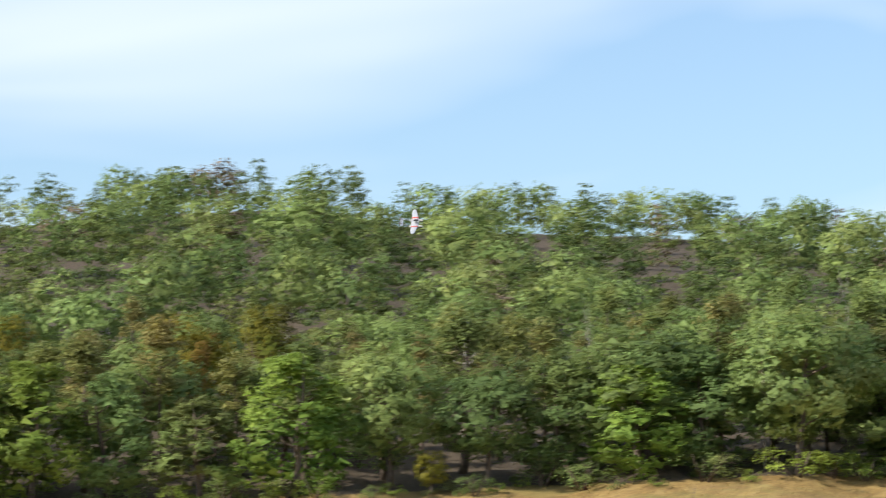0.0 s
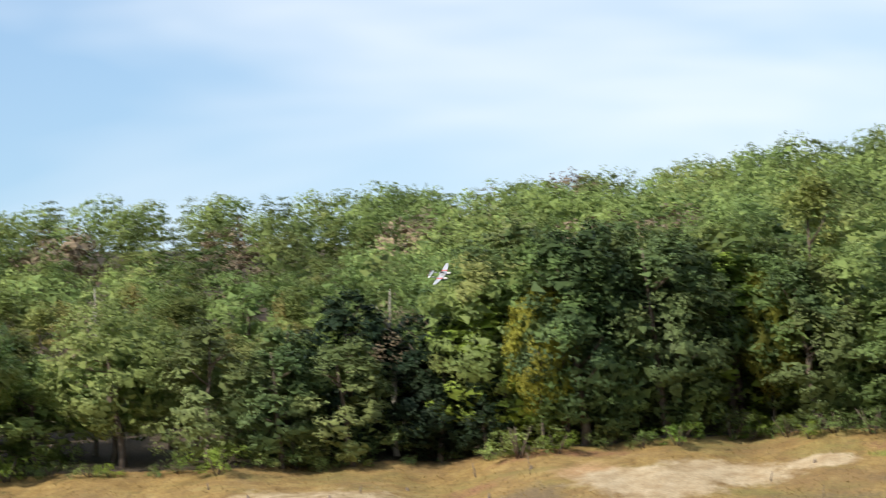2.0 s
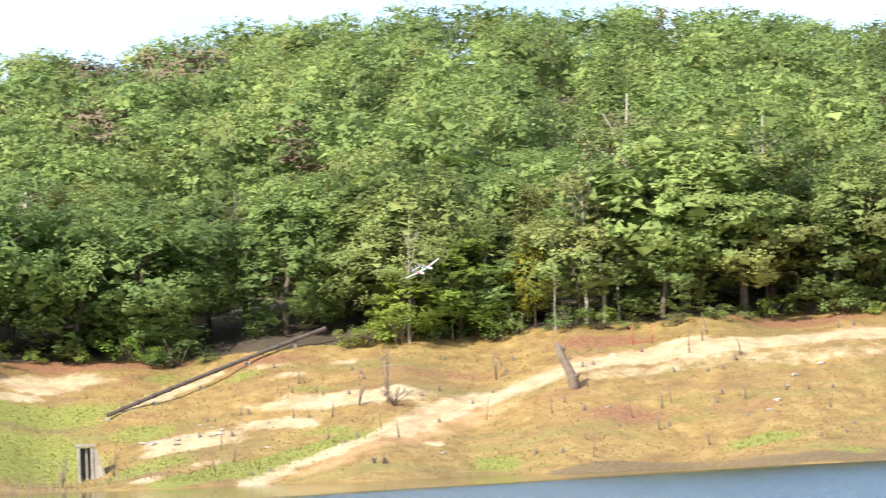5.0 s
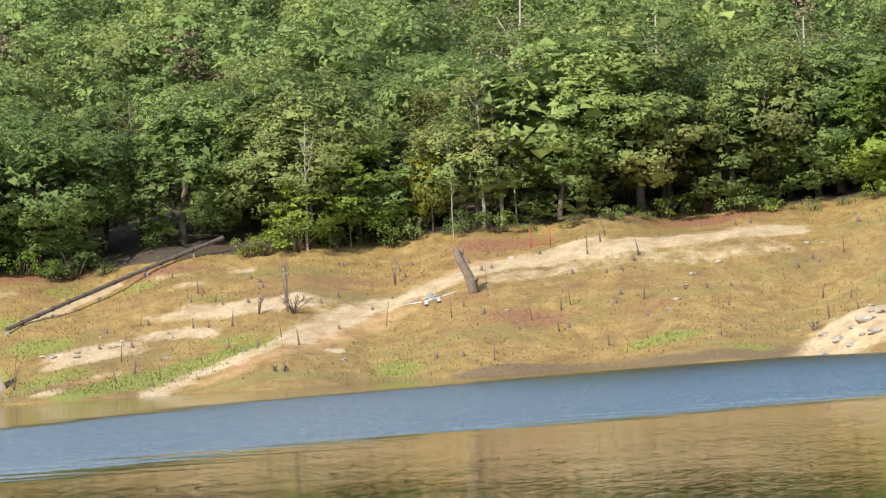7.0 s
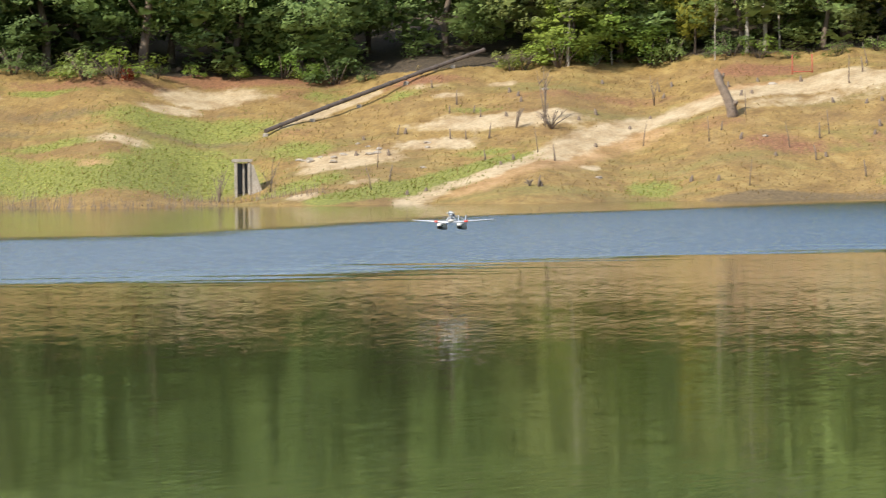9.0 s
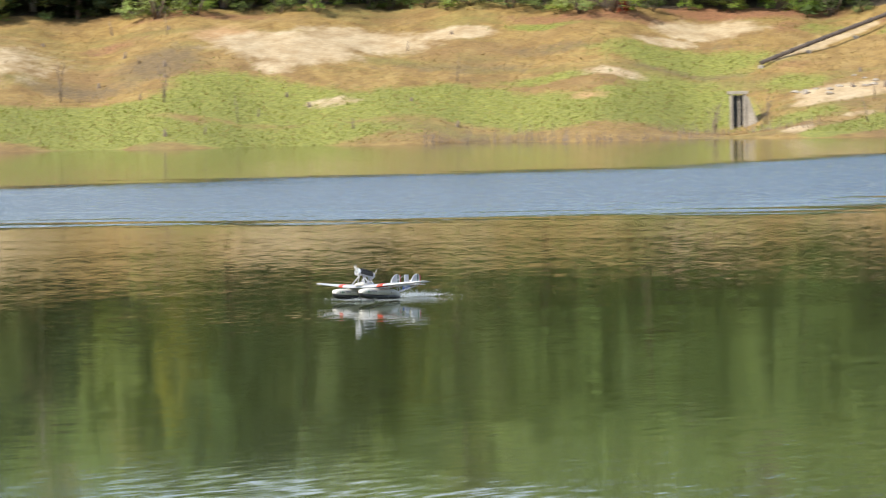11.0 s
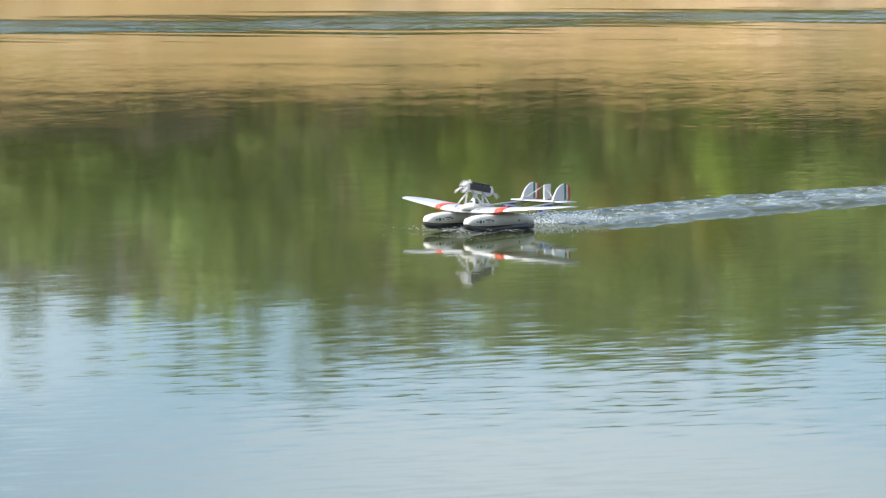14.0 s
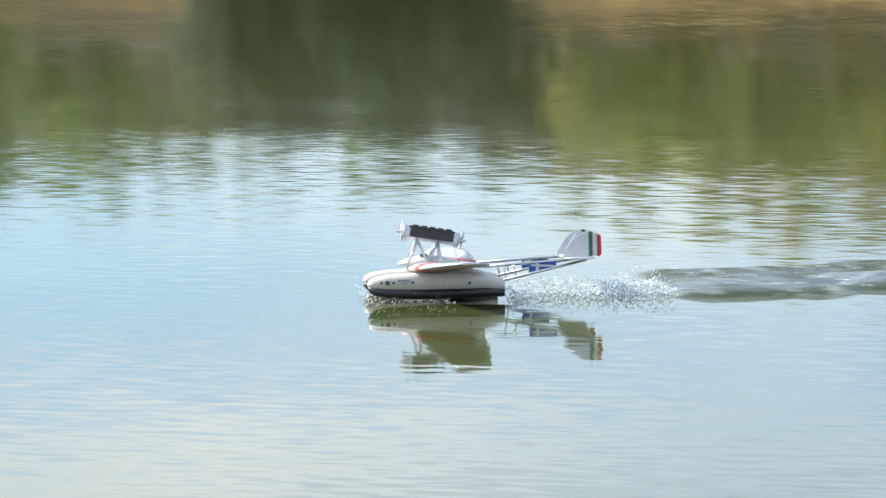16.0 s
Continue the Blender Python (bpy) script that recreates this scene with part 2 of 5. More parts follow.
def ground_material():
    """Drawn-down lake bank: dry grass, pale sand, green sprouts near the water, leaf litter in the wood."""
    m, t, b = material("bank_soil", 0.9)
    p = position(t)
    attr = {}
    for key in ("sand", "green", "litter", "red", "orange", "mud"):
        n = t.nodes.new("ShaderNodeAttribute")
        n.attribute_name = key
        attr[key] = n.outputs["Fac"]
    big = noise_tex(t, stretched(t, p, (0.16, 0.09, 0.3)), 1.0, 5, 0.65)
    mid = noise_tex(t, stretched(t, p, (0.9, 0.5, 1)), 1.0, 4, 0.65)
    small = noise_tex(t, p, 5.0, 3, 0.7)
    grain = ramp(t, small.outputs["Fac"], [(0.3, 0.75), (0.7, 1.18)])
    dry = ramp(t, mid.outputs["Fac"], [(0.3, (0.205, 0.12, 0.034)), (0.5, (0.315, 0.2, 0.06)), (0.7, (0.41, 0.285, 0.1))])
    dry = mixed(t, ramp(t, big.outputs["Fac"], [(0.45, 0.0), (0.65, 0.55)]), dry, (0.2, 0.115, 0.05))
    weeds = noise_tex(t, stretched(t, p, (0.11, 0.22, 0.3)), 1.0, 5, 0.7)
    dry = mixed(t, ramp(t, weeds.outputs["Fac"], [(0.5, 0.0), (0.66, 0.6)]), dry, (0.2, 0.19, 0.05))
    fleck = noise_tex(t, stretched(t, p, (2.2, 0.7, 2)), 1.0, 4, 0.7)
    dry = mixed(t, ramp(t, fleck.outputs["Fac"], [(0.52, 0.0), (0.68, 0.55)]), dry, (0.17, 0.11, 0.04))
    ragged = maths(t, "ADD", maths(t, "MULTIPLY", mid.outputs["Fac"], 0.5), maths(t, "MULTIPLY", fleck.outputs["Fac"], 0.5))
    jitter = maths(t, "MULTIPLY", maths(t, "SUBTRACT", ragged, 0.5), 1.5)
    def mask(key, lo=0.3, hi=0.72):
        return ramp(t, maths(t, "ADD", attr[key], jitter), [(lo, 0.0), (hi, 1.0)])
    green = ramp(t, small.outputs["Fac"], [(0.3, (0.15, 0.165, 0.03)), (0.7, (0.3, 0.295, 0.06))])
    pale = ramp(t, mid.outputs["Fac"], [(0.3, (0.38, 0.26, 0.13)), (0.65, (0.56, 0.44, 0.27))])
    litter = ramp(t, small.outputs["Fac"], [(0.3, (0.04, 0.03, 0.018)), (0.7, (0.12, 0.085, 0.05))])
    c = mixed(t, mask("red"), dry, ramp(t, small.outputs["Fac"], [(0.3, (0.2, 0.085, 0.04)), (0.7, (0.32, 0.16, 0.075))]))
    c = mixed(t, mask("mud"), c, ramp(t, small.outputs["Fac"], [(0.3, (0.13, 0.09, 0.04)), (0.7, (0.22, 0.15, 0.07))]))
    c = mixed(t, mask("green"), c, green)
    c = mixed(t, mask("orange", 0.3, 0.9), c, ramp(t, mid.outputs["Fac"], [(0.3, (0.4, 0.22, 0.09)), (0.7, (0.52, 0.33, 0.16))]))
    c = mixed(t, mask("sand"), c, pale)
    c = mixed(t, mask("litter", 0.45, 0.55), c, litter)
    c = mixed(t, 1.0, c, grain, "MULTIPLY")
    t.links.new(c, b.inputs["Base Color"])
    bump = node(t, "ShaderNodeBump", Strength=0.35, Distance=0.06, Height=small.outputs["Fac"])
    t.links.new(bump.outputs[0], b.inputs["Normal"])
    return m


GROUND = ground_material()


# ---- mesh helpers ----
def mesh_of(name, verts, faces, mat, smooth=False):
    me = bpy.data.meshes.new(name)
    me.from_pydata(verts, [], faces)
    me.materials.append(mat)
    if smooth:
        me.polygons.foreach_set("use_smooth", [True] * len(me.polygons))
    me.update()
    return me


def part(name, bm, mat, parent, label=""):
    """One mesh object under a thing or a part."""
    if isinstance(bm, bpy.types.Mesh):
        me = bm
    else:
        me = bpy.data.meshes.new(name)
        bmesh.ops.recalc_face_normals(bm, faces=bm.faces)
        bm.to_mesh(me)
        bm.free()
    if not me.materials:
        me.materials.append(mat)
    ob = new(name, me)
    ob.parent = parent
    return tagged(ob, label)


def loft(bm, rings, closed=True, caps=True):
    """Skin rings of equally many points."""
    rows = [[bm.verts.new(p) for p in ring] for ring in rings]
    n = len(rows[0])
    for r, s in zip(rows[:-1], rows[1:]):
        for i in range(n if closed else n - 1):
            j = (i + 1) % n
            f = bm.faces.new((r[i], r[j], s[j], s[i]))
            f.smooth = True
    if caps:
        bm.faces.new(rows[0][::-1])
        bm.faces.new(rows[-1])
    return rows


def tube(bm, points, radii, n=7):
    """A tapered tube through points."""
    pts = [Vector(p) for p in points]
    rings = []
    for i, p in enumerate(pts):
        d = (pts[min(i + 1, len(pts) - 1)] - pts[max(i - 1, 0)]).normalized()
        u = d.cross(Vector((0.31, 0.92, 0.24))).normalized()
        v = d.cross(u)
        rings.append([p + (u * math.cos(k * math.tau / n) + v * math.sin(k * math.tau / n)) * radii[i] for k in range(n)])
    loft(bm, rings)


def box(bm, size, m=None, bevel=0.0):
    g = bmesh.ops.create_cube(bm, size=1.0, matrix=(m or Matrix()) @ Matrix.Diagonal((*size, 1)))
    if bevel:
        edges = list({e for v in g["verts"] for e in v.link_edges})
        bmesh.ops.bevel(bm, geom=edges, offset=bevel, segments=2, affect="EDGES", profile=0.5)


# ---- the lie of the land ----
AZ_TREE = ((-90, -60, -36, -31, -24, -16, -12.5, -9.5, -7.5, -4.1, -2, 0, 3.4, 7.6, 20, 60), (1.5, 1.5, 1.3, 1.45, 1.65, 1.53, 1.66, 1.68, 1.54, 1.45, 1.6, 1.69, 1.76, 1.83, 1.9, 1.6))
AZ_TOPS = ((-90, -74, -70, -67, -62, -53, -50, -46, -41, -36, -33.4, -31, -29.6, -26, -22.5, -17, -14, -12, -10, -8, -5, -3, -0.8, 4.6, 6, 8, 20, 60),
           (5.0, 5.1, 4.3, 5.1, 6.0, 6.3, 5.0, 5.6, 6.1, 6.2, 6.4, 6.45, 6.1, 5.95, 5.6, 5.5, 5.55, 5.5, 5.88, 5.92, 6.0, 6.27, 6.5, 6.3, 5.95, 5.9, 5.8, 4.0))
SHORE, WOOD, RIDGE = 190.0, 232.0, 430.0


def shore_at(az):
    return SHORE + 2.5 * np.sin(az * 1.9 + 0.6) + 1.6 * np.sin(az * 0.83) + 5.0 * np.exp(-((az + 9.5) / 2.2) ** 2) - 7.0 * np.exp(-((az - 8.6) / 1.6) ** 2)


def wood_at(az):
    return WOOD + 2.0 * np.sin(az * 1.1 + 1.0) + 1.2 * np.sin(az * 2.7)


MOUNDS = ((-13.3, 216, 1.3, 9, 0.9), (-17.8, 215, 1.9, 8, 1.0), (2.6, 211, 2.2, 8, 0.8), (7.7, 190, 0.9, 6, 1.4), (5.6, 220, 2.4, 7, 0.9), (-1.5, 206, 1.6, 6, -0.45), (-5.8, 203, 1.5, 10, -1.0))


def land(az, d):
    """Height of the ground at a heading (degrees) and distance from the camera's stand."""
    az, d = np.asarray(az, float), np.asarray(d, float)
    dw, dt = shore_at(az), wood_at(az)
    zt = 1.8 + dt * np.tan(np.radians(np.interp(az, *AZ_TREE)))
    zr = 1.8 + RIDGE * np.tan(np.radians(np.interp(az, *AZ_TOPS) + 0.12)) - 5.0
    s = np.clip((d - dw) / (dt - dw), 0, 1)
    z = zt * (0.75 * s + 0.25 * s * s)
    z = z + np.clip((d - dt) / (RIDGE - dt), 0, 1) ** 1.02 * (zr - zt)
    z = z - np.clip(d - RIDGE - 10, 0, None) * 0.12
    z = np.maximum(z, np.where(d > RIDGE, 6.0, -9))
    z = np.where(d < dw, -np.clip((dw - d) * 0.15, 0, 1.6), z)
    for a, m, wa, wd, h in MOUNDS:
        z = z + h * np.exp(-((az - a) / wa) ** 2 - ((d - m) / wd) ** 2) * np.clip(s * 6, 0, 1)
    rough = 0.07 * np.sin(az * 5.1 + d * 0.21) * np.sin(d * 0.33 - az * 2.3) + 0.02 * np.sin(az * 23 + d * 0.9)
    z = z + rough * np.clip(s * 5, 0, 1) * (d < 600)
    near = np.clip((6.0 - d) / 3.0, 0, 1)
    z = np.maximum(z, near * 2.0 - 1.75)
    behind = np.clip((np.abs(az) - 100) / 15, 0, 1) * np.clip(d / 12, 0, 1)
    return z * (1 - behind) + behind * np.clip(0.25 + d * 0.03, 0, 9)


def spot(az, d, lift=0.0):
    a = radians(az)
    return Vector((d * math.sin(a), d * math.cos(a), float(land(az, d)) + lift))


MARKS = {"sand": [], "green": [], "red": [], "orange": [], "mud": []}


def mark(key, strength, half_angle, half_depth, *points):
    """A patch of ground, or a strip through several points (heading in degrees, distance in metres)."""
    MARKS[key].append((strength, half_angle, half_depth, points))


# the pale spur and the patches round it, then the grassy bay, then the slope towards the arm
mark("sand", 0.8, 0.2, 1.7, (-3.17, 191.4), (-2.46, 196.3), (-1.74, 198.8), (-1.03, 204.3))
mark("sand", 0.85, 0.3, 2.4, (-0.85, 204.7), (-0.31, 209.8), (0.49, 214.9), (1.11, 215.9))
mark("sand", 0.95, 0.3, 2.3, (1.29, 216.4), (1.82, 216.3), (2.36, 219.1), (3.06, 220.1))
mark("sand", 1.3, 0.44, 1.9, (3.42, 219.4), (3.95, 219.3), (4.83, 220.9), (5.79, 221.7), (6.75, 223.7))
mark("sand", 0.5, 0.53, 2.1, (2.35, 213.9), (3.59, 216.0), (5.34, 216.8), (6.65, 217.7))
mark("sand", 1.0, 1.32, 2.1, (-1.62, 214.6))
mark("sand", 0.9, 0.53, 1.2, (-0.83, 215.7))
mark("sand", 1.25, 0.75, 2.1, (-3.98, 207.1))
mark("sand", 1.1, 0.44, 1.7, (-4.37, 205.2))
mark("sand", 0.95, 0.66, 1.4, (-2.61, 209.9))
mark("sand", 1.0, 0.75, 2.3, (-6.00, 227.4))
mark("sand", 0.8, 0.44, 0.9, (-6.70, 222.8))
mark("sand", 1.15, 0.57, 1.6, (3.60, 222.0))
mark("sand", 0.9, 0.26, 2.3, (-4.74, 193.8))
mark("sand", 0.7, 0.26, 1.0, (-3.77, 198.7))
mark("sand", 0.95, 0.12, 0.8, (-5.10, 217.3), (-4.34, 222.6), (-3.59, 226.4))
mark("sand", 0.8, 0.26, 0.8, (-2.49, 222.5))
mark("sand", 0.8, 0.26, 0.8, (-1.60, 225.6))
mark("sand", 0.8, 0.26, 1.1, (-4.52, 221.2))
mark("sand", 1.0, 0.12, 0.8, (-0.24, 201.3))
mark("sand", 0.5, 0.53, 0.9, (-2.88, 225.3))
mark("orange", 0.9, 0.35, 1.5, (1.47, 217.1), (2.36, 220.9), (3.07, 221.5))
mark("orange", 0.7, 0.53, 2.0, (-2.11, 193.6), (-0.32, 205.6), (0.57, 211.5))
mark("orange", 0.7, 0.79, 2.5, (6.23, 224.3))
mark("green", 1.1, 0.35, 2.0, (-4.39, 190.7), (-3.33, 196.6), (-2.27, 200.8), (-1.38, 204.2))
mark("green", 0.9, 0.22, 1.7, (-3.16, 194.7), (-2.10, 197.5))
mark("green", 0.9, 1.49, 3.5, (-6.45, 218.0))
mark("green", 1.1, 0.96, 5.5, (-6.47, 208.2))
mark("green", 0.75, 0.61, 2.6, (-4.80, 211.0))
mark("green", 0.85, 0.79, 2.7, (-4.73, 200.6))
mark("green", 0.85, 0.48, 2.6, (0.71, 196.6))
mark("green", 0.95, 0.66, 1.9, (4.89, 196.1))
mark("green", 0.7, 0.44, 1.1, (6.23, 191.1))
mark("green", 0.6, 0.44, 1.7, (-3.19, 223.6))
mark("green", 0.7, 0.53, 1.2, (-1.91, 207.0))
mark("green", 0.65, 0.44, 2.0, (-4.42, 227.3))
mark("green", 0.6, 0.53, 0.9, (-2.06, 218.2))
mark("red", 0.9, 1.67, 2.8, (-5.55, 232.6))
mark("red", 1.0, 0.79, 2.0, (2.37, 226.1))
mark("red", 0.8, 0.79, 1.3, (-2.83, 226.8))
mark("red", 0.5, 1.05, 1.5, (-0.82, 221.7))
mark("red", 0.8, 1.23, 1.8, (5.54, 230.3))
mark("red", 0.75, 0.79, 2.2, (2.76, 204.4))
mark("red", 0.55, 0.88, 1.5, (0.41, 222.2))
mark("red", 0.6, 0.61, 2.2, (-4.68, 227.3))
mark("red", 0.45, 1.40, 2.0, (4.35, 205.6))
mark("red", 0.5, 0.61, 2.0, (1.63, 209.7))
mark("red", 0.5, 0.53, 1.4, (-4.79, 215.8))
mark("mud", 0.9, 0.53, 1.6, (1.76, 189.7), (3.52, 192.6), (5.27, 187.5), (6.66, 190.4))
mark("mud", 0.8, 1.05, 1.0, (-6.46, 214.9))
mark("mud", 0.5, 0.53, 0.7, (-5.83, 222.3))
mark("sand", 0.7, 2.06, 6.9, (-18.06, 215.3))
mark("orange", 0.8, 1.05, 3.0, (-19.03, 214.7))
mark("sand", 1.2, 1.05, 4.4, (-12.70, 218.4))
mark("sand", 1.0, 1.05, 3.5, (-11.46, 222.6))
mark("sand", 0.9, 0.35, 1.5, (-12.89, 212.7))
mark("orange", 0.9, 0.61, 3.9, (-13.57, 221.4))
mark("orange", 0.6, 0.88, 1.7, (-12.26, 216.9))
mark("sand", 1.3, 0.54, 1.5, (-10.00, 224.3))
mark("sand", 1.0, 0.61, 2.2, (-6.37, 226.3))
mark("sand", 0.9, 0.44, 1.0, (-6.90, 222.2))
mark("sand", 0.8, 0.53, 1.4, (-7.62, 211.7))
mark("sand", 0.75, 0.48, 1.2, (-11.95, 205.0))
mark("orange", 0.8, 0.35, 1.2, (-7.99, 205.4))
mark("green", 1.15, 1.05, 2.7, (-17.32, 198.4), (-15.65, 202.5), (-13.98, 202.1), (-12.40, 202.8))
mark("green", 1.15, 1.05, 3.8, (-13.44, 207.0), (-11.69, 202.9), (-9.92, 206.6), (-8.18, 200.6), (-6.44, 206.3))
mark("green", 0.8, 0.96, 1.2, (-8.59, 211.4))
mark("green", 0.8, 0.79, 1.4, (-6.57, 216.5))
mark("green", 0.9, 0.61, 0.8, (-8.73, 225.4))
mark("green", 1.1, 2.63, 2.6, (-9.50, 202.8))
mark("mud", 0.8, 0.70, 4.9, (-14.65, 213.6))
mark("mud", 0.6, 0.96, 2.0, (-8.57, 219.5))
mark("mud", 0.75, 1.32, 2.6, (-18.87, 207.9))
mark("mud", 0.7, 0.96, 2.2, (-15.90, 209.1))
mark("mud", 0.5, 1.58, 1.5, (-9.90, 215.0))
mark("red", 0.6, 1.32, 1.3, (-14.09, 228.3))
mark("red", 0.7, 1.75, 1.9, (-7.66, 227.2))
mark("red", 0.6, 0.61, 1.9, (-15.43, 222.2))
mark("sand", 1.0, 0.35, 1.4, (-25.32, 215.4), (-24.26, 216.7), (-23.12, 224.2))
mark("sand", 1.0, 0.35, 1.0, (-20.94, 218.8))
mark("sand", 0.75, 0.61, 1.3, (-22.11, 208.8))
mark("sand", 0.7, 0.53, 1.6, (-20.44, 205.9))
mark("orange", 1.1, 0.16, 1.6, (-20.10, 204.9), (-19.76, 200.6), (-19.64, 195.4))
mark("sand", 0.7, 0.61, 0.9, (-24.07, 194.2))
mark("sand", 0.7, 0.35, 0.8, (-22.49, 199.7))
mark("orange", 0.8, 2.11, 5.3, (-23.60, 204.5))
mark("orange", 0.7, 0.79, 3.6, (-24.81, 209.3))
mark("orange", 0.6, 1.32, 2.8, (-21.66, 213.6))
mark("orange", 0.7, 1.58, 2.3, (-19.71, 216.7))
mark("red", 0.5, 2.89, 1.4, (-22.51, 193.4))
mark("red", 0.6, 1.32, 1.4, (-23.15, 214.3))
mark("red", 0.9, 0.26, 1.6, (-14.04, 197.0))
mark("red", 0.5, 1.32, 1.7, (-18.31, 208.9))
mark("green", 1.15, 0.61, 2.4, (-18.36, 190.8), (-17.03, 193.8), (-15.53, 198.8), (-13.96, 192.7), (-12.21, 197.8))
mark("green", 1.0, 1.05, 2.7, (-13.93, 204.1))
mark("green", 1.1, 1.75, 3.2, (-12.65, 196.0))
mark("green", 1.1, 1.75, 2.6, (-15.28, 193.2))
mark("green", 1.2, 0.39, 1.0, (-23.79, 198.1))
mark("green", 0.9, 0.35, 1.0, (-25.10, 199.0))
mark("sand", 0.6, 3.51, 2.3, (-28.14, 191.7))
mark("sand", 1.3, 0.9, 4, (7.9, 189.5))
mark("sand", 0.7, 2, 4, (-23, 200))
mark("sand", 0.6, 2.5, 4, (-27, 206))
mark("sand", 0.7, 2.5, 5, (-31, 202))
mark("sand", 0.6, 3, 5, (-36, 204))
mark("sand", 0.5, 5, 7, (-44, 210))
mark("green", 0.8, 2.2, 2.5, (-26, 196))
mark("green", 0.6, 3, 3, (-34, 197))
mark("red", 0.6, 2.5, 3, (-24, 207))
mark("orange", 0.6, 6, 9, (-33, 205))


def blots(az, d, key):
    """How much of one kind of ground lies at each place."""
    v = np.zeros_like(d)
    for h, wa, wd, pts in MARKS[key]:
        best = np.full_like(d, 9.0)
        near = (az > min(p[0] for p in pts) - 2.2 * wa) & (az < max(p[0] for p in pts) + 2.2 * wa) & (d > 170) & (d < 245)
        x, y = az[near] / wa, d[near] / wd
        r = best[near]
        for p, q in zip(pts, pts[1:] or pts):
            px, py, qx, qy = p[0] / wa, p[1] / wd, q[0] / wa, q[1] / wd
            ux, uy = qx - px, qy - py
            u = np.clip(((x - px) * ux + (y - py) * uy) / (ux * ux + uy * uy + 1e-9), 0, 1)
            r = np.minimum(r, np.hypot(x - px - u * ux, y - py - u * uy))
        best[near] = r
        v = np.maximum(v, h * np.exp(-0.75 * np.clip(best, 0, 4) ** 3.0))
    return v


def build_ground():
    az = np.concatenate([np.arange(-180, -90, 6.0), np.arange(-90, -38, 1.0), np.arange(-38, 12, 0.14), np.arange(12, 40, 1.0), np.arange(40, 180, 6.0)])
    d = np.concatenate([[0.5, 2, 3, 4, 5, 6, 8, 12, 20, 40, 80, 130, 165], np.arange(176, 236, 0.55), np.arange(236, 450, 4.0), [455, 480, 520, 700, 1000, 1600, 2600, 4200]])
    A, D = np.meshgrid(az, d)
    Z = land(A, D)
    X, Y = D * np.sin(np.radians(A)), D * np.cos(np.radians(A))
    n, k = A.shape
    verts = np.stack([X, Y, Z], -1).reshape(-1, 3)
    i = np.arange(n * k).reshape(n, k)
    j = np.roll(i, -1, axis=1)
    quads = np.stack([i[:-1], j[:-1], j[1:], i[1:]], -1).reshape(-1, 4)
    faces = [tuple(q) for q in quads.tolist()] + [tuple(i[0][::-1].tolist())]
    me = mesh_of("ground", verts.tolist(), faces, GROUND, True)
    dt = wood_at(A)
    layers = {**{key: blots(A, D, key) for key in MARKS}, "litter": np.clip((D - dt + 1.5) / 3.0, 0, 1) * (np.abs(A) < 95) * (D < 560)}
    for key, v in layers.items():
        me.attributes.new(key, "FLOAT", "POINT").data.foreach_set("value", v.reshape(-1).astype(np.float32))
    tagged(new("ground", me), "drawn-down lake bank of dry grass, pale sand and green sprouts", "ground", kind="structure")


build_ground()


def build_water():
    bm = bmesh.new()
    ring = [bm.verts.new((214 * math.sin(radians(a)), 214 * math.cos(radians(a)), 0)) for a in range(-96, 97, 4)]
    mid = bm.verts.new((0, 1.5, 0))
    for p, q in zip(ring[:-1], ring[1:]):
        bm.faces.new((mid, q, p))
    me = bpy.data.meshes.new("water")
    bm.to_mesh(me)
    bm.free()
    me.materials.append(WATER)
    tagged(new("water", me), "murky green reservoir water, calm with a wind-ruffled belt", "water", kind="structure")


build_water()


# ---- trees ----
def unit(v):
    return v / (np.linalg.norm(v, axis=1)[:, None] + 1e-9)


def leaf_sprays(rng, centres, radii, ways, per, size, flat=0.9, up=0.3):
    """Small leaf sprays of three corners on flattened tufts; ways: where each tuft faces out of its crown."""
    k = len(centres)
    c, r, out = np.repeat(centres, per, axis=0), np.repeat(radii, per)[:, None], np.repeat(ways, per, axis=0)
    n = unit(rng.normal(size=(k * per, 3)) + out * 0.7)
    p = c + n * np.array([1, 1, flat]) * r * rng.uniform(0.5, 1.12, (k * per, 1))
    face = unit(n * 0.7 + out * 0.5 + np.array([0, 0, up]) + rng.normal(scale=0.5, size=n.shape))
    t = unit(np.cross(face, rng.normal(size=n.shape)))
    b = np.cross(face, t)
    s = size * rng.uniform(0.55, 1.4, (k * per, 1))
    w = s * rng.uniform(0.45, 0.8, (k * per, 1))
    tri = np.stack([p - t * s, p + t * s * 0.7 - b * w + face * s * 0.25, p + t * s * 0.6 + b * w], 1)
    shade = unit(n * 0.4 + out * 1.0 + face * 0.35 + np.array([0, 0, 0.3]))
    back = (np.cross(tri[:, 1] - tri[:, 0], tri[:, 2] - tri[:, 0]) * shade).sum(1) < 0
    tri[back] = tri[back][:, ::-1]
    return np.concatenate([tri.reshape(-1, 3), np.repeat(shade, 3, axis=0)], 1)


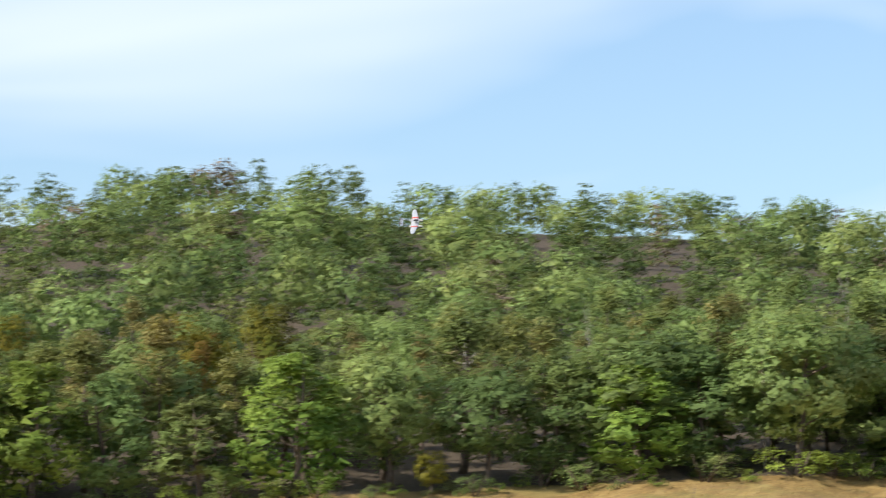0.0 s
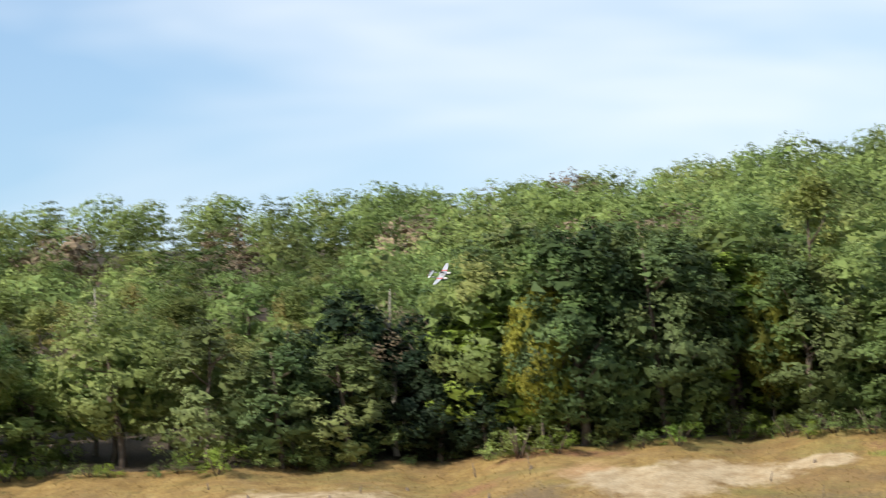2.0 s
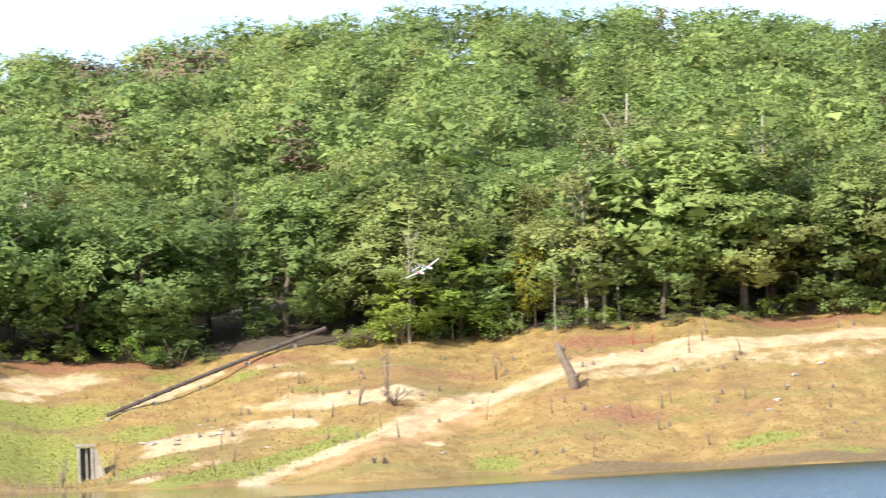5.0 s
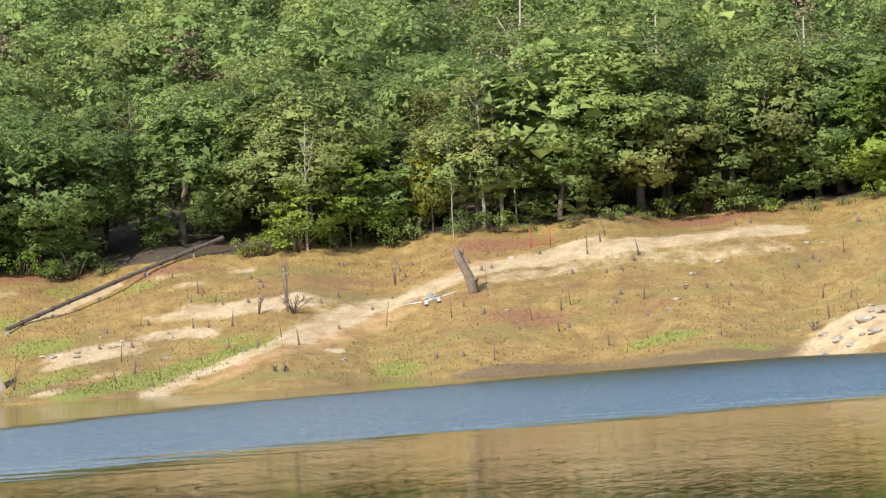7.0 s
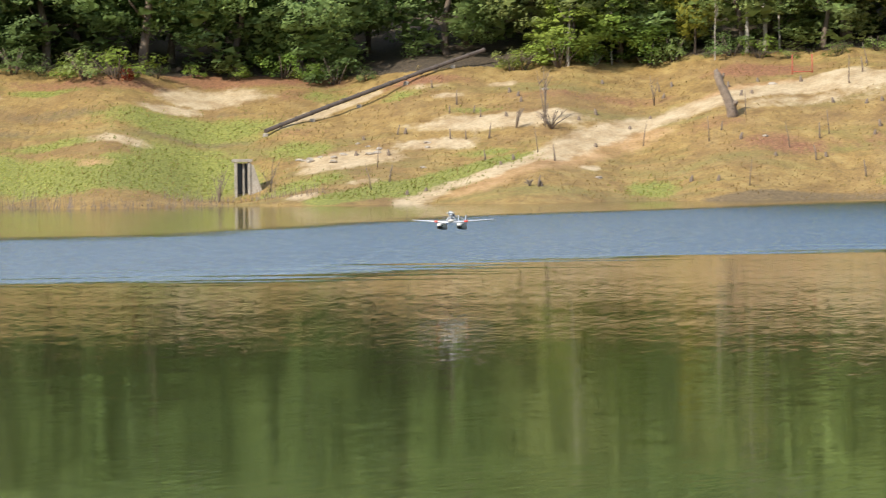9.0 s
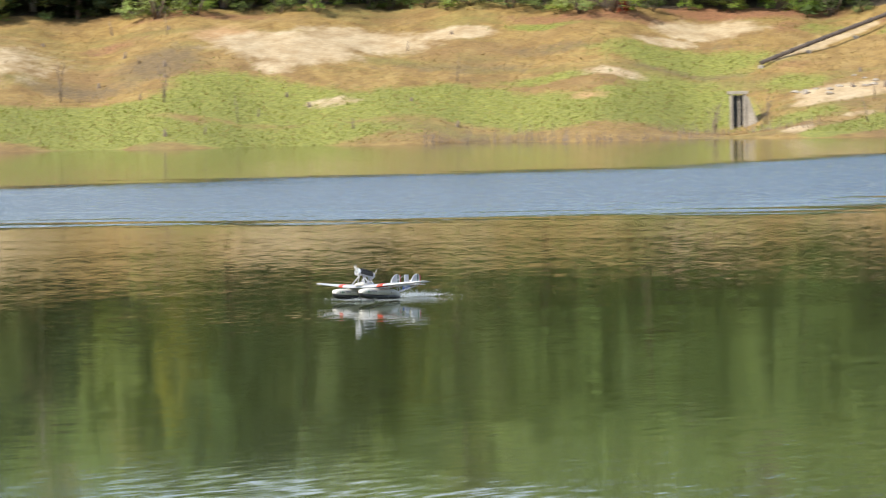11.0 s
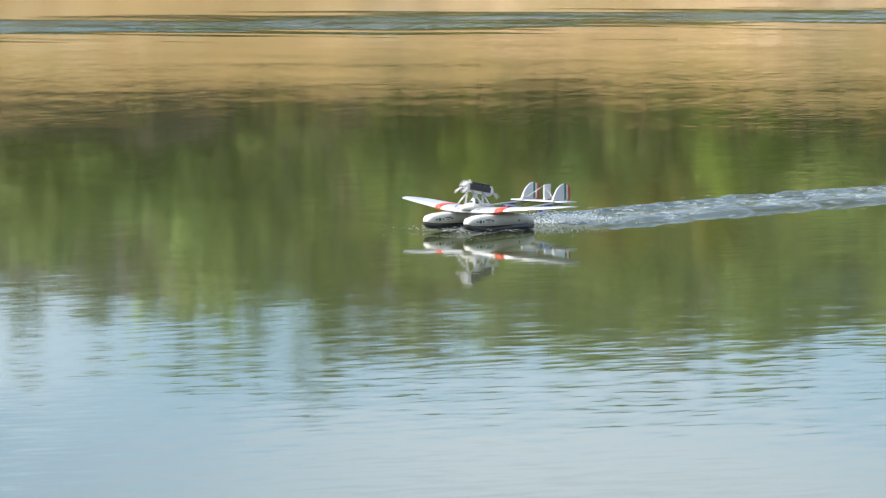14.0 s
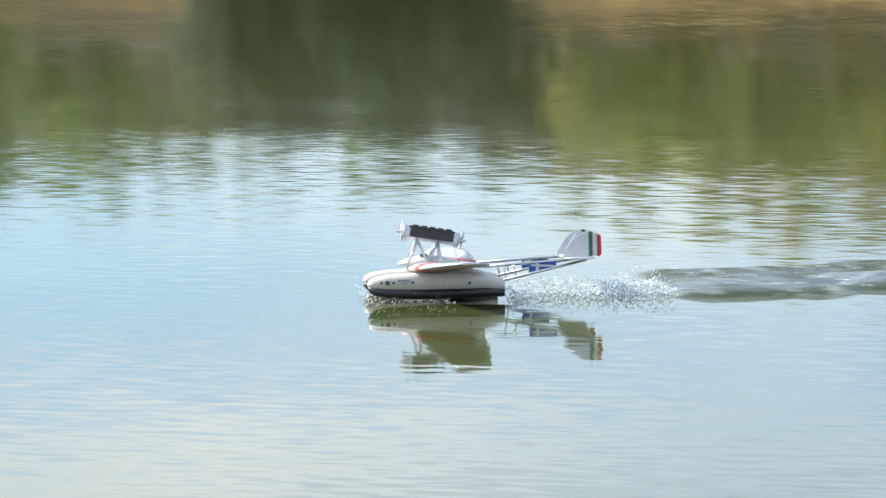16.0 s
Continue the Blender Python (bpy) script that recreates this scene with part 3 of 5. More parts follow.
def billows(rng, centres, radii, mid, tufts, per, size, flat=0.85):
    """A crown of rounded boughs, each covered with tufts on its outer side, and large leaves inside that close it."""
    k = len(centres)
    out = unit(centres - mid + np.array([0, 0, 0.4]))
    c, r, o = np.repeat(centres, tufts, axis=0), np.repeat(radii, tufts)[:, None], np.repeat(out, tufts, axis=0)
    n = unit(rng.normal(size=(k * tufts, 3)) + o * 0.9)
    p = c + n * r * np.array([1, 1, 0.95]) * rng.uniform(0.75, 1.12, (k * tufts, 1))
    outer = leaf_sprays(rng, p, r[:, 0] * rng.uniform(0.3, 0.5, k * tufts), unit(n * 0.6 + o * 0.8), per, size, flat)
    inner = leaf_sprays(rng, centres - out * radii[:, None] * 0.15, radii * 0.85, out, 34, size * 3.0, 0.85)
    return np.concatenate([outer, inner])


def crown_points(kind, seed):
    """A crown for a tree 12 m high, as leaf corners."""
    rng = np.random.default_rng(seed)
    if kind == "oak":
        k = 20
        i = np.arange(k) + 0.5
        z = 1 - 1.86 * i / k
        a = i * 2.4 + rng.uniform(0, 6)
        d = np.stack([np.sqrt(1 - z * z) * np.cos(a), np.sqrt(1 - z * z) * np.sin(a), z], -1) + rng.normal(scale=0.13, size=(k, 3))
        c = d * np.array([2.75, 2.75, 3.7]) * rng.uniform(0.82, 1.06, (k, 1)) + np.array([0, 0, 6.6])
        c = np.concatenate([c, [[0, 0, 7.2], [0, 0, 4.6]]])
        return billows(rng, c, np.append(rng.uniform(1.15, 1.75, k), (2.4, 2.0)), np.array([0, 0, 6.2]), 10, 34, 0.122)
    if kind == "tall":
        k = 22
        h = (np.arange(k) + rng.uniform(0, 1, k)) / k
        a = np.arange(k) * 2.4 + rng.normal(scale=0.4, size=k)
        w = 2.3 * np.sin(np.pi * np.clip(0.16 + 0.8 * h, 0, 1)) ** 0.7 * rng.uniform(0.6, 1.08, k)
        c = np.stack([w * np.cos(a), w * np.sin(a), 1.3 + 9.8 * h], -1)
        return billows(rng, c, rng.uniform(0.95, 1.5, k) * (1.15 - 0.4 * h), np.array([0, 0, 5.0]), 9, 34, 0.118)
    if kind == "pine":
        k = 30
        h = rng.uniform(0, 1, k) ** 0.75
        a = rng.uniform(0, math.tau, k)
        w = (2.7 - 2.0 * h) * rng.uniform(0.2, 1.05, k)
        c = np.stack([w * np.cos(a), w * np.sin(a), 3.8 + 7.9 * np.round(h * 7) / 7 + rng.normal(scale=0.3, size=k)], -1)
        way = unit(c - np.array([0, 0, 5.0]) + np.array([0, 0, 1.0]))
        big = np.concatenate([c + np.array([0, 0, 0.15]), c + rng.normal(scale=0.5, size=c.shape) * np.array([1, 1, 0.4])])
        return leaf_sprays(rng, big, np.tile(rng.uniform(0.6, 1.05, k), 2) * np.repeat((1.0, 0.75), k), np.tile(way, (2, 1)), 74, 0.122, 0.6, 0.55)
    if kind == "shrub":
        k = 14
        a, w = rng.uniform(0, math.tau, k), rng.uniform(0, 1, k) ** 0.6
        c = np.stack([w * np.cos(a) * 1.3, w * np.sin(a) * 1.3, rng.uniform(0.25, 1.5, k)], -1)
        return leaf_sprays(rng, c, rng.uniform(0.3, 0.6, k), unit(c + np.array([0, 0, 0.3])), 70, 0.07, 0.8)
    k = 30  # thin, half-bare
    d = unit(rng.normal(size=(k, 3)))
    c = d * rng.uniform(0.4, 1, (k, 1)) * np.array([2.4, 2.4, 3.8]) + np.array([0, 0, 7.2])
    return leaf_sprays(rng, c, rng.uniform(0.5, 1.0, k), d, 40, 0.085, 0.8)


def leaf_mesh(name, pts, mat, k=3):
    """A mesh of loose faces of k corners each."""
    n = len(pts) // k
    shade = pts[:, 3:] if pts.shape[1] == 6 else None
    pts = pts[:, :3]
    me = bpy.data.meshes.new(name)
    me.vertices.add(n * k)
    me.vertices.foreach_set("co", np.ascontiguousarray(pts, np.float32).reshape(-1))
    me.loops.add(n * k)
    me.loops.foreach_set("vertex_index", np.arange(n * k, dtype=np.int32))
    me.polygons.add(n)
    me.polygons.foreach_set("loop_start", np.arange(0, n * k, k, dtype=np.int32))
    me.materials.append(mat)
    me.update(calc_edges=True)
    if shade is not None:
        me.polygons.foreach_set("use_smooth", np.ones(n, dtype=bool))
        me.normals_split_custom_set_from_vertices(shade.tolist())
    return me


def trunk_mesh(seed, kind, mat, bare=False):
    rnd = random.Random(seed)
    bm = bmesh.new()
    if kind == "shrub":
        for i in range(6):
            x, y = rnd.uniform(-0.9, 0.9), rnd.uniform(-0.9, 0.9)
            tube(bm, [(0.1 * x, 0.1 * y, -0.1), (0.5 * x, 0.5 * y, 0.7), (x, y, 1.5)], [0.04, 0.03, 0.01], 5)
        me = bpy.data.meshes.new("stem")
        bm.to_mesh(me)
        bm.free()
        me.materials.append(mat)
        return me
    top = 11.2 if kind != "oak" else 9.0
    lean = (rnd.uniform(-0.5, 0.5), rnd.uniform(-0.5, 0.5))
    pts = [(lean[0] * (h / 6) + 0.1 * math.sin(h), lean[1] * (h / 6) + 0.1 * math.cos(h * 1.3), h) for h in (-0.6, 1, 3, 5, 7, top)]
    tube(bm, pts, [0.26, 0.2, 0.17, 0.14, 0.1, 0.03], 7)
    for i in range(11 if bare else 7):
        h = rnd.uniform(3.0, top - 1.5)
        a = rnd.uniform(0, math.tau)
        r = rnd.uniform(1.2, 2.6) * (1.1 - 0.5 * h / 12)
        x, y = lean[0] * h / 6, lean[1] * h / 6
        q = Vector((x + r * math.cos(a), y + r * math.sin(a), h + rnd.uniform(0.6, 2.0)))
        m = Vector((x, y, h)).lerp(q, 0.5) + Vector((0, 0, -0.15))
        tube(bm, [(x, y, h), m, q], [0.075, 0.05, 0.015], 5)
        if bare:
            e = q + Vector((rnd.uniform(-0.6, 0.6), rnd.uniform(-0.6, 0.6), rnd.uniform(0.3, 0.9)))
            tube(bm, [m, (m + e) / 2 + Vector((0, 0, 0.2)), e], [0.04, 0.025, 0.01], 4)
    me = bpy.data.meshes.new("trunk")
    bm.to_mesh(me)
    bm.free()
    me.materials.append(mat)
    return me


TREES = {}


def tree_kind(key, name, kind, seeds, leaf, bark, label, category="tree"):
    """The first trees of a kind; the wood is planted with copies of them."""
    made = []
    for s in seeds:
        top = new(name)
        tagged(top, label, category, "trees of the lakeside wood")
        if bark is not None:
            part("trunk" if kind != "shrub" else "stem", trunk_mesh(s, kind, bark, leaf is None), bark, top)
        if leaf is not None:
            part("crown", leaf_mesh("crown", crown_points(kind, s), leaf), leaf, top)
        made.append([top, False])
    TREES[key] = made


tree_kind("oak", "oak_tree", "oak", (1, 2, 3), LEAF_OAK, BARK, "broadleaf tree with a full dark green crown", "tree")
tree_kind("tall", "chestnut_tree", "tall", (4, 5, 6), LEAF_OAK, BARK, "tall broadleaf tree leafed almost to the ground", "tree")
tree_kind("dark", "dark_oak_tree", "tall", (41, 42), LEAF_DARK, BARK, "large dense dark green evergreen oak", "tree")
tree_kind("cedar", "cedar_tree", "tall", (43, 44), LEAF_CEDAR_SHADE, BARK, "very dark cedar with boughs down to the ground", "cedar")
tree_kind("fresh", "maple_tree", "tall", (7, 8), LEAF_FRESH, BARK, "bright green leafy tree at the edge of the wood", "tree")
tree_kind("pine", "pine_tree", "pine", (9, 10, 11), LEAF_PINE, BARK, "red pine with flat tiers of needles and a bare trunk", "pine")
tree_kind("gold", "yellowing_tree", "oak", (12, 13), LEAF_GOLD, BARK, "tree turning yellow and orange in autumn", "tree")
tree_kind("rust", "rusty_tree", "thin", (14, 15), LEAF_RUST, BARK, "thin tree with rust-brown withered leaves", "tree")
tree_kind("grey", "withered_tree", "thin", (16, 17), TWIG_GREY, BARK_PALE, "half-bare grey withered tree", "tree")
tree_kind("dead", "dead_tree", "tall", (18, 19), None, BARK_PALE, "bare pale dead tree standing among green crowns", "dead tree")
tree_kind("shrub", "shrub", "shrub", (20, 21, 22), LEAF_OAK, BARK, "leafy green shrub at the edge of the wood", "shrub")
tree_kind("lime", "light_shrub", "shrub", (23, 24), LEAF_FRESH, BARK, "light yellow-green shrub at the edge of the wood", "shrub")
tree_kind("red", "red_shrub", "shrub", (25,), LEAF_RED, BARK, "small bright red autumn shrub", "shrub")


def plant(key, az, d, height, wide=1.0, rnd=random):
    """Stand one tree; height in metres, width beside the usual."""
    base = 12.0 if key not in ("shrub", "lime", "red") else 2.0
    s = height / base
    entry = rnd.choice(TREES[key])
    m = Matrix.Translation(spot(az, d, -0.1)) @ Matrix.Rotation(rnd.uniform(0, math.tau), 4, "Z") @ Matrix.Diagonal((s * wide, s * wide, s, 1))
    if entry[1]:
        copy_thing(entry[0], m)
    else:
        entry[0].matrix_basis, entry[1] = m, True


FRONT = ((-40, -31, -26, -24, -18, -15.8, -14, -12, -9, -7, -4, 0, 3, 8, 12), (11, 11, 13, 13.5, 12.5, 15, 21, 19.5, 17, 14, 12.5, 11.5, 13, 12.5, 12))
STEPS = (1.5, 6.0, 11, 17, 24, 32, 42)


def choose(az, row, rnd):
    x = rnd.random()
    if row < 2 and -19.6 < az < -9.5 and x < 0.72:  # a stand of darker trees
        return "cedar" if az < -15.2 and x < 0.3 and row == 0 else "dark"
    if az < -17:  # pines above, mixed leaves below
        if row == 0:
            return "fresh" if x < 0.3 else "tall" if x < 0.84 else "gold" if x < 0.91 else "oak"
        return "pine" if x < 0.62 else "oak" if x < 0.82 else "grey" if x < 0.87 else "rust" if x < 0.92 else "gold" if x < 0.95 else "tall"
    if row == 0:
        return "oak" if x < 0.2 else "tall" if x < 0.68 else "fresh" if x < 0.95 else "gold"
    return "oak" if x < 0.55 else "tall" if x < 0.8 else "fresh" if x < 0.86 else "pine" if x < 0.93 else "grey" if x < 0.96 else "rust" if x < 0.99 else "gold"


def wood():
    rnd = random.Random(5)
    for row, step in enumerate(STEPS):
        az = -37.5 + rnd.uniform(0, 1)
        while az < 9.5:
            d = float(wood_at(az)) + step + rnd.uniform(-1.6, 1.6)
            base = float(np.interp(az, *FRONT))
            h = base * rnd.uniform(0.82, 1.06) if row < 2 else (base * 0.45 + 5.0 - 0.25 * row) * rnd.uniform(0.85, 1.15)
            if row == 0:
                h *= 0.86
            wide = rnd.uniform(0.92, 1.25) * (1.05 if row else 1.15) * (12 / h) ** 0.35 * (0.8 if az < -17 and row > 1 else 1.0)
            # keep the gap where the old pipe comes out of the wood
            if not (row == 0 and -3.3 < az < -1.5):
                plant(choose(az, row, rnd), az, d, h, wide, rnd)
            az += rnd.uniform(1.05, 1.5) * (0.8 if az < -17 and row > 1 else 1.0 if row < 5 else 1.12)
    # trees that stand out by their colour
    for key, az, extra, h, wide in (("gold", -14.3, 0.2, 12.5, 0.62), ("gold", -10.7, 0.2, 12.5, 0.65), ("gold", -31.9, 22, 12, 0.9), ("rust", -32.0, 24, 11, 1.2), ("gold", -29.4, -1.5, 3.6, 1.1),
                                    ("grey", -28.9, 14, 13, 0.9), ("grey", -16.6, 3.0, 10.5, 1.0), ("rust", -1.9, 14, 13, 1.0), ("gold", -4.3, 5.0, 11.5, 0.6), ("grey", 2.5, 1.0, 11.5, 0.9), ("grey", 2.9, 8.0, 13.5, 1.1), ("rust", 7.6, 40.0, 12, 1.4),
                                    ("gold", 1.4, 0.5, 6.0, 0.8), ("fresh", 0.2, -1.0, 8.6, 1.3), ("fresh", -0.6, -0.6, 6.5, 1.3),
                                    ("tall", -13.9, 2.0, 19.2, 0.85), ("dark", -13.0, 3.0, 18.0, 0.9), ("dark", -12.1, 2.0, 17.6, 0.9), ("tall", -11.2, 3.0, 17.4, 0.9), ("pine", -9.9, 6.0, 18.6, 0.8), ("oak", -14.9, 2.5, 14.5, 0.9), ("dark", -18.4, -1.0, 10.5, 1.3), ("dark", -17.3, -1.0, 10.5, 1.3), ("cedar", -15.9, -0.5, 8.0, 1.3), ("cedar", -15.2, 0.5, 6.5, 1.2),
                                    ("oak", -4.75, 0.5, 12.8, 1.25), ("oak", -0.5, 5.0, 13.5, 1.2), ("oak", 3.7, 3.5, 13.8, 1.35), ("oak", 5.1, 2.5, 13.0, 1.3), ("oak", 6.6, 3.0, 13.2, 1.2), ("dead", -0.58, -1.8, 8.6, 0.6), ("dead", 0.1, -1.6, 10.2, 0.55), ("dead", 0.62, -1.8, 9.6, 0.5), ("dead", 2.7, 1.0, 12.0, 0.8), ("dead", 2.2, 0.5, 11.0, 0.7), ("dead", 1.7, -1.5, 7.5, 0.5), ("dead", -24.2, 3.0, 13.5, 0.35), ("dead", -26.9, 4.0, 13.0, 0.35), ("dead", -22.9, 20.0, 13.5, 0.5)):
        plant(key, az, float(wood_at(az)) + extra, h, wide, rnd)
    az = -37.0
    while az < 9.5:
        key = "lime" if rnd.random() < 0.3 else "shrub"
        if not -3.4 < az < -1.6:
            plant(key, az, float(wood_at(az)) + rnd.uniform(-2.2, -0.4), rnd.choice((1.0, 1.6, 2.2, 2.8)), rnd.uniform(0.9, 1.4), rnd)
        az += rnd.uniform(0.3, 0.75)
    for az, extra, h in ((-7.47, -1.6, 1.1), (-27.0, -2.0, 0.9)):
        plant("red", az, float(wood_at(az)) + extra, h, 0.8, rnd)
    for key, az, extra, h in (("lime", 0.66, -2.2, 2.6), ("lime", -4.6, -2.0, 3.0), ("lime", -1.3, -2.0, 3.4), ("lime", 6.7, -1.5, 2.2), ("lime", -31.2, -1.5, 3.4), ("lime", -14.1, -1.8, 3.2), ("shrub", -14.7, -1.6, 3.4), ("shrub", -10.5, -1.6, 3.4), ("lime", -11.1, -1.8, 2.8)):
        plant(key, az, float(wood_at(az)) + extra, h, 1.2, rnd)


wood()


def far_woods():
    """The hill's further trees, and those of the arm of the lake that only the water shows."""
    rng = np.random.default_rng(77)
    green, dark = [], []
    bank = {k: [crown_points(k, 200 + i)[:: 1] for i in range(2)] for k in ("oak", "pine", "tall")}
    spots = []
    for step in (53, 65, 78, 92, 107, 122, 138, 155, 172, 188, 199):
        for az in np.arange(-38, 10, (1.1 if step < 140 else 0.85) * 270 / (232 + step)):
            spots.append((az + rng.uniform(-0.5, 0.5), float(wood_at(az)) + step + rng.uniform(-4, 4), 0.3 if step < 130 else 0.23))
    for step in (1, 9, 20, 36, 60, 95):
        for az in np.concatenate([np.arange(-82, -37.5, 1.3), np.arange(10, 24, 1.9)]):
            spots.append((az + rng.uniform(-0.6, 0.6), float(wood_at(az)) + step + rng.uniform(-3, 3), 0.15))
    cedar, fresh, bare_lot = [], [], []
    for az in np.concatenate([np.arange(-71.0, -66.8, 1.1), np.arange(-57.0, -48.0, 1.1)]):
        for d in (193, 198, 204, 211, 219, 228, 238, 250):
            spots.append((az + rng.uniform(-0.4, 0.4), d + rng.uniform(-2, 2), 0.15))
    for az, d, keep in spots:
        # stands in shade: near-black leaves carry the shade in their colour
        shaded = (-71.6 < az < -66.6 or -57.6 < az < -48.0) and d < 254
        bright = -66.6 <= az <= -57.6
        bare = az > -38 and rng.random() < 0.06
        pine = rng.random() < (0.72 if az < -17 else 0.2)
        pts = bank["pine" if pine else ("oak" if az > -38 or rng.random() < 0.6 else "tall")][rng.integers(2)].reshape(-1, 3, 6)
        pts = pts[rng.random(len(pts)) < keep]
        shade = pts[:, :, 3:].reshape(-1, 3)
        pts = pts[:, :, :3]
        mid = pts.mean(1, keepdims=True)
        pts = mid + (pts - mid) * (1.5 if keep > 0.2 else 2.1)
        a, s = rng.uniform(0, math.tau), rng.uniform(0.85, 1.1) * (0.92 if az < -64 else 1.12 if az < -38 else 1.0)
        if az > -38 and d > 372:  # smaller trees on the ridge
            s *= 0.66 if az > -17 else 0.58
        elif az > -38:
            s *= 0.88 if az > -17 else 0.78
        w = s * 1.35
        p = pts.reshape(-1, 3)
        q = np.stack([(p[:, 0] * np.cos(a) - p[:, 1] * np.sin(a)) * w, (p[:, 0] * np.sin(a) + p[:, 1] * np.cos(a)) * w, p[:, 2] * s], -1) + np.array(spot(az, d, -2.4 * s if pine else -0.6 * s))
        turned = np.stack([shade[:, 0] * np.cos(a) - shade[:, 1] * np.sin(a), shade[:, 0] * np.sin(a) + shade[:, 1] * np.cos(a), shade[:, 2]], -1)
        q = np.concatenate([q, turned], 1)
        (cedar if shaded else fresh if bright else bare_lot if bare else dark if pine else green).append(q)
    for name, lot, mat, label in (("far_broadleaf_wood", green, LEAF_OAK, "dense green broadleaf wood on the far hillside"), ("far_pine_wood", dark, LEAF_PINE, "dark pine wood along the far ridge"), ("cedar_wood", cedar, LEAF_CEDAR_SHADE, "wood reaching the waterline, its shade put into very dark leaves"), ("light_wood", fresh, LEAF_PINE, "green sunlit trees above the arm of the lake"), ("withered_wood", bare_lot, TWIG_GREY, "grey-brown withered trees scattered over the far hillside")):
        tagged(new(name, leaf_mesh(name, np.concatenate(lot), mat)), label, "wood", kind="stuff")


far_woods()


# ---- things on the bank ----
def culvert():
    """Concrete intake: an upright frame with a dark opening and a wing wall sloping down beside it."""
    top = new("concrete_intake")
    top.matrix_basis = Matrix.Translation(spot(-5.68, 203.4, -0.15)) @ Matrix.Rotation(radians(8), 4, "Z")
    tagged(top, "old concrete intake with a dark opening in the bank", "intake")
    for x, w in ((-0.36, 0.14), (0.36, 0.14)):
        bm = bmesh.new()
        box(bm, (w, 0.9, 1.95), pose(x, 0, 0.97), 0.02)
        part("jamb", bm, CONCRETE, top)
    bm = bmesh.new()
    box(bm, (1.1, 1.0, 0.18), pose(0, 0, 2.04), 0.03)
    part("lintel", bm, CONCRETE, top)
    # the opening's inner shade, put in as a near-black panel
    bm = bmesh.new()
    box(bm, (0.7, 0.1, 1.9), pose(0, 0.42, 0.95))
    part("shutter", bm, FILM_BLACK, top, "near-black panel that stands for the shade in the opening")
    bm = bmesh.new()
    box(bm, (0.1, 0.12, 1.9), pose(0.06, -0.1, 0.95))
    part("guide_rail", bm, CONCRETE, top)
    bm = bmesh.new()
    prof = [(0.43, 0.0), (1.15, 0.0), (1.15, 0.12), (0.62, 1.75), (0.43, 1.9)]
    lo = [bm.verts.new((x, -0.38, z)) for x, z in prof]
    hi = [bm.verts.new((x, 0.45, z)) for x, z in prof]
    bm.faces.new(lo)
    bm.faces.new(hi[::-1])
    for i in range(5):
        bm.faces.new((lo[i], hi[i], hi[(i + 1) % 5], lo[(i + 1) % 5]))
    part("wing_wall", bm, CONCRETE, top)


culvert()


def old_pipe():
    """A long dark pipe on a low concrete kerb, running down the bank out of the wood."""
    top = new("drain_pipe")
    tagged(top, "long dark iron pipe on a concrete kerb down the bank", "pipe")
    n = 14
    run = [(-5.31 + (3.42) * i / n, 215.8 + 16.5 * i / n) for i in range(n + 1)]
    z0, z1 = spot(*run[0], 0.3).z, spot(*run[-1], 0.9).z
    for i, ((a, d), (b, e)) in enumerate(zip(run[:-1], run[1:])):
        p, q = (Vector((v.x, v.y, max(v.z, z0 + (z1 - z0) * k / n))) for v, k in ((spot(a, d, 0.2), i), (spot(b, e, 0.2), i + 1)))
        bm = bmesh.new()
        tube(bm, [p, p.lerp(q, 0.94), p.lerp(q, 0.94), q], [0.13, 0.13, 0.16, 0.16], 10)
        part("pipe_length", bm, DARK_IRON, top)
    for a, d in run[::3]:
        bm = bmesh.new()
        box(bm, (0.3, 0.3, 0.5), Matrix.Translation(spot(a, d, -0.08)), 0.03)
        part("saddle", bm, CONCRETE, top)


old_pipe()


def snag():
    """The leaning dead trunk on the slope."""
    rnd = random.Random(3)
    bm = bmesh.new()
    tube(bm, [(0.35, 0, -0.3), (0.22, 0, 0.5), (-0.05, 0.05, 1.25), (-0.38, 0, 1.9), (-0.5, 0.02, 2.35), (-0.62, 0, 2.7)], [0.36, 0.3, 0.27, 0.24, 0.22, 0.1], 11)
    tube(bm, [(0.15, 0, 0.55), (0.5, -0.1, 0.8), (0.62, -0.1, 0.86)], [0.17, 0.13, 0.05], 7)
    tube(bm, [(-0.4, 0, 2.0), (-0.2, 0.1, 2.35), (-0.16, 0.1, 2.5)], [0.13, 0.09, 0.03], 7)
    for v in bm.verts:
        v.co += Vector((rnd.uniform(-1, 1), rnd.uniform(-1, 1), rnd.uniform(-1, 1))) * 0.04
    me = bpy.data.meshes.new("snag")
    bm.to_mesh(me)
    bm.free()
    me.materials.append(DRIFTWOOD)
    ob = new("snag", me)
    ob.matrix_basis = Matrix.Translation(spot(1.88, 210.4))
    tagged(ob, "leaning weathered dead trunk broken off on the slope", "dead trunk")


snag()


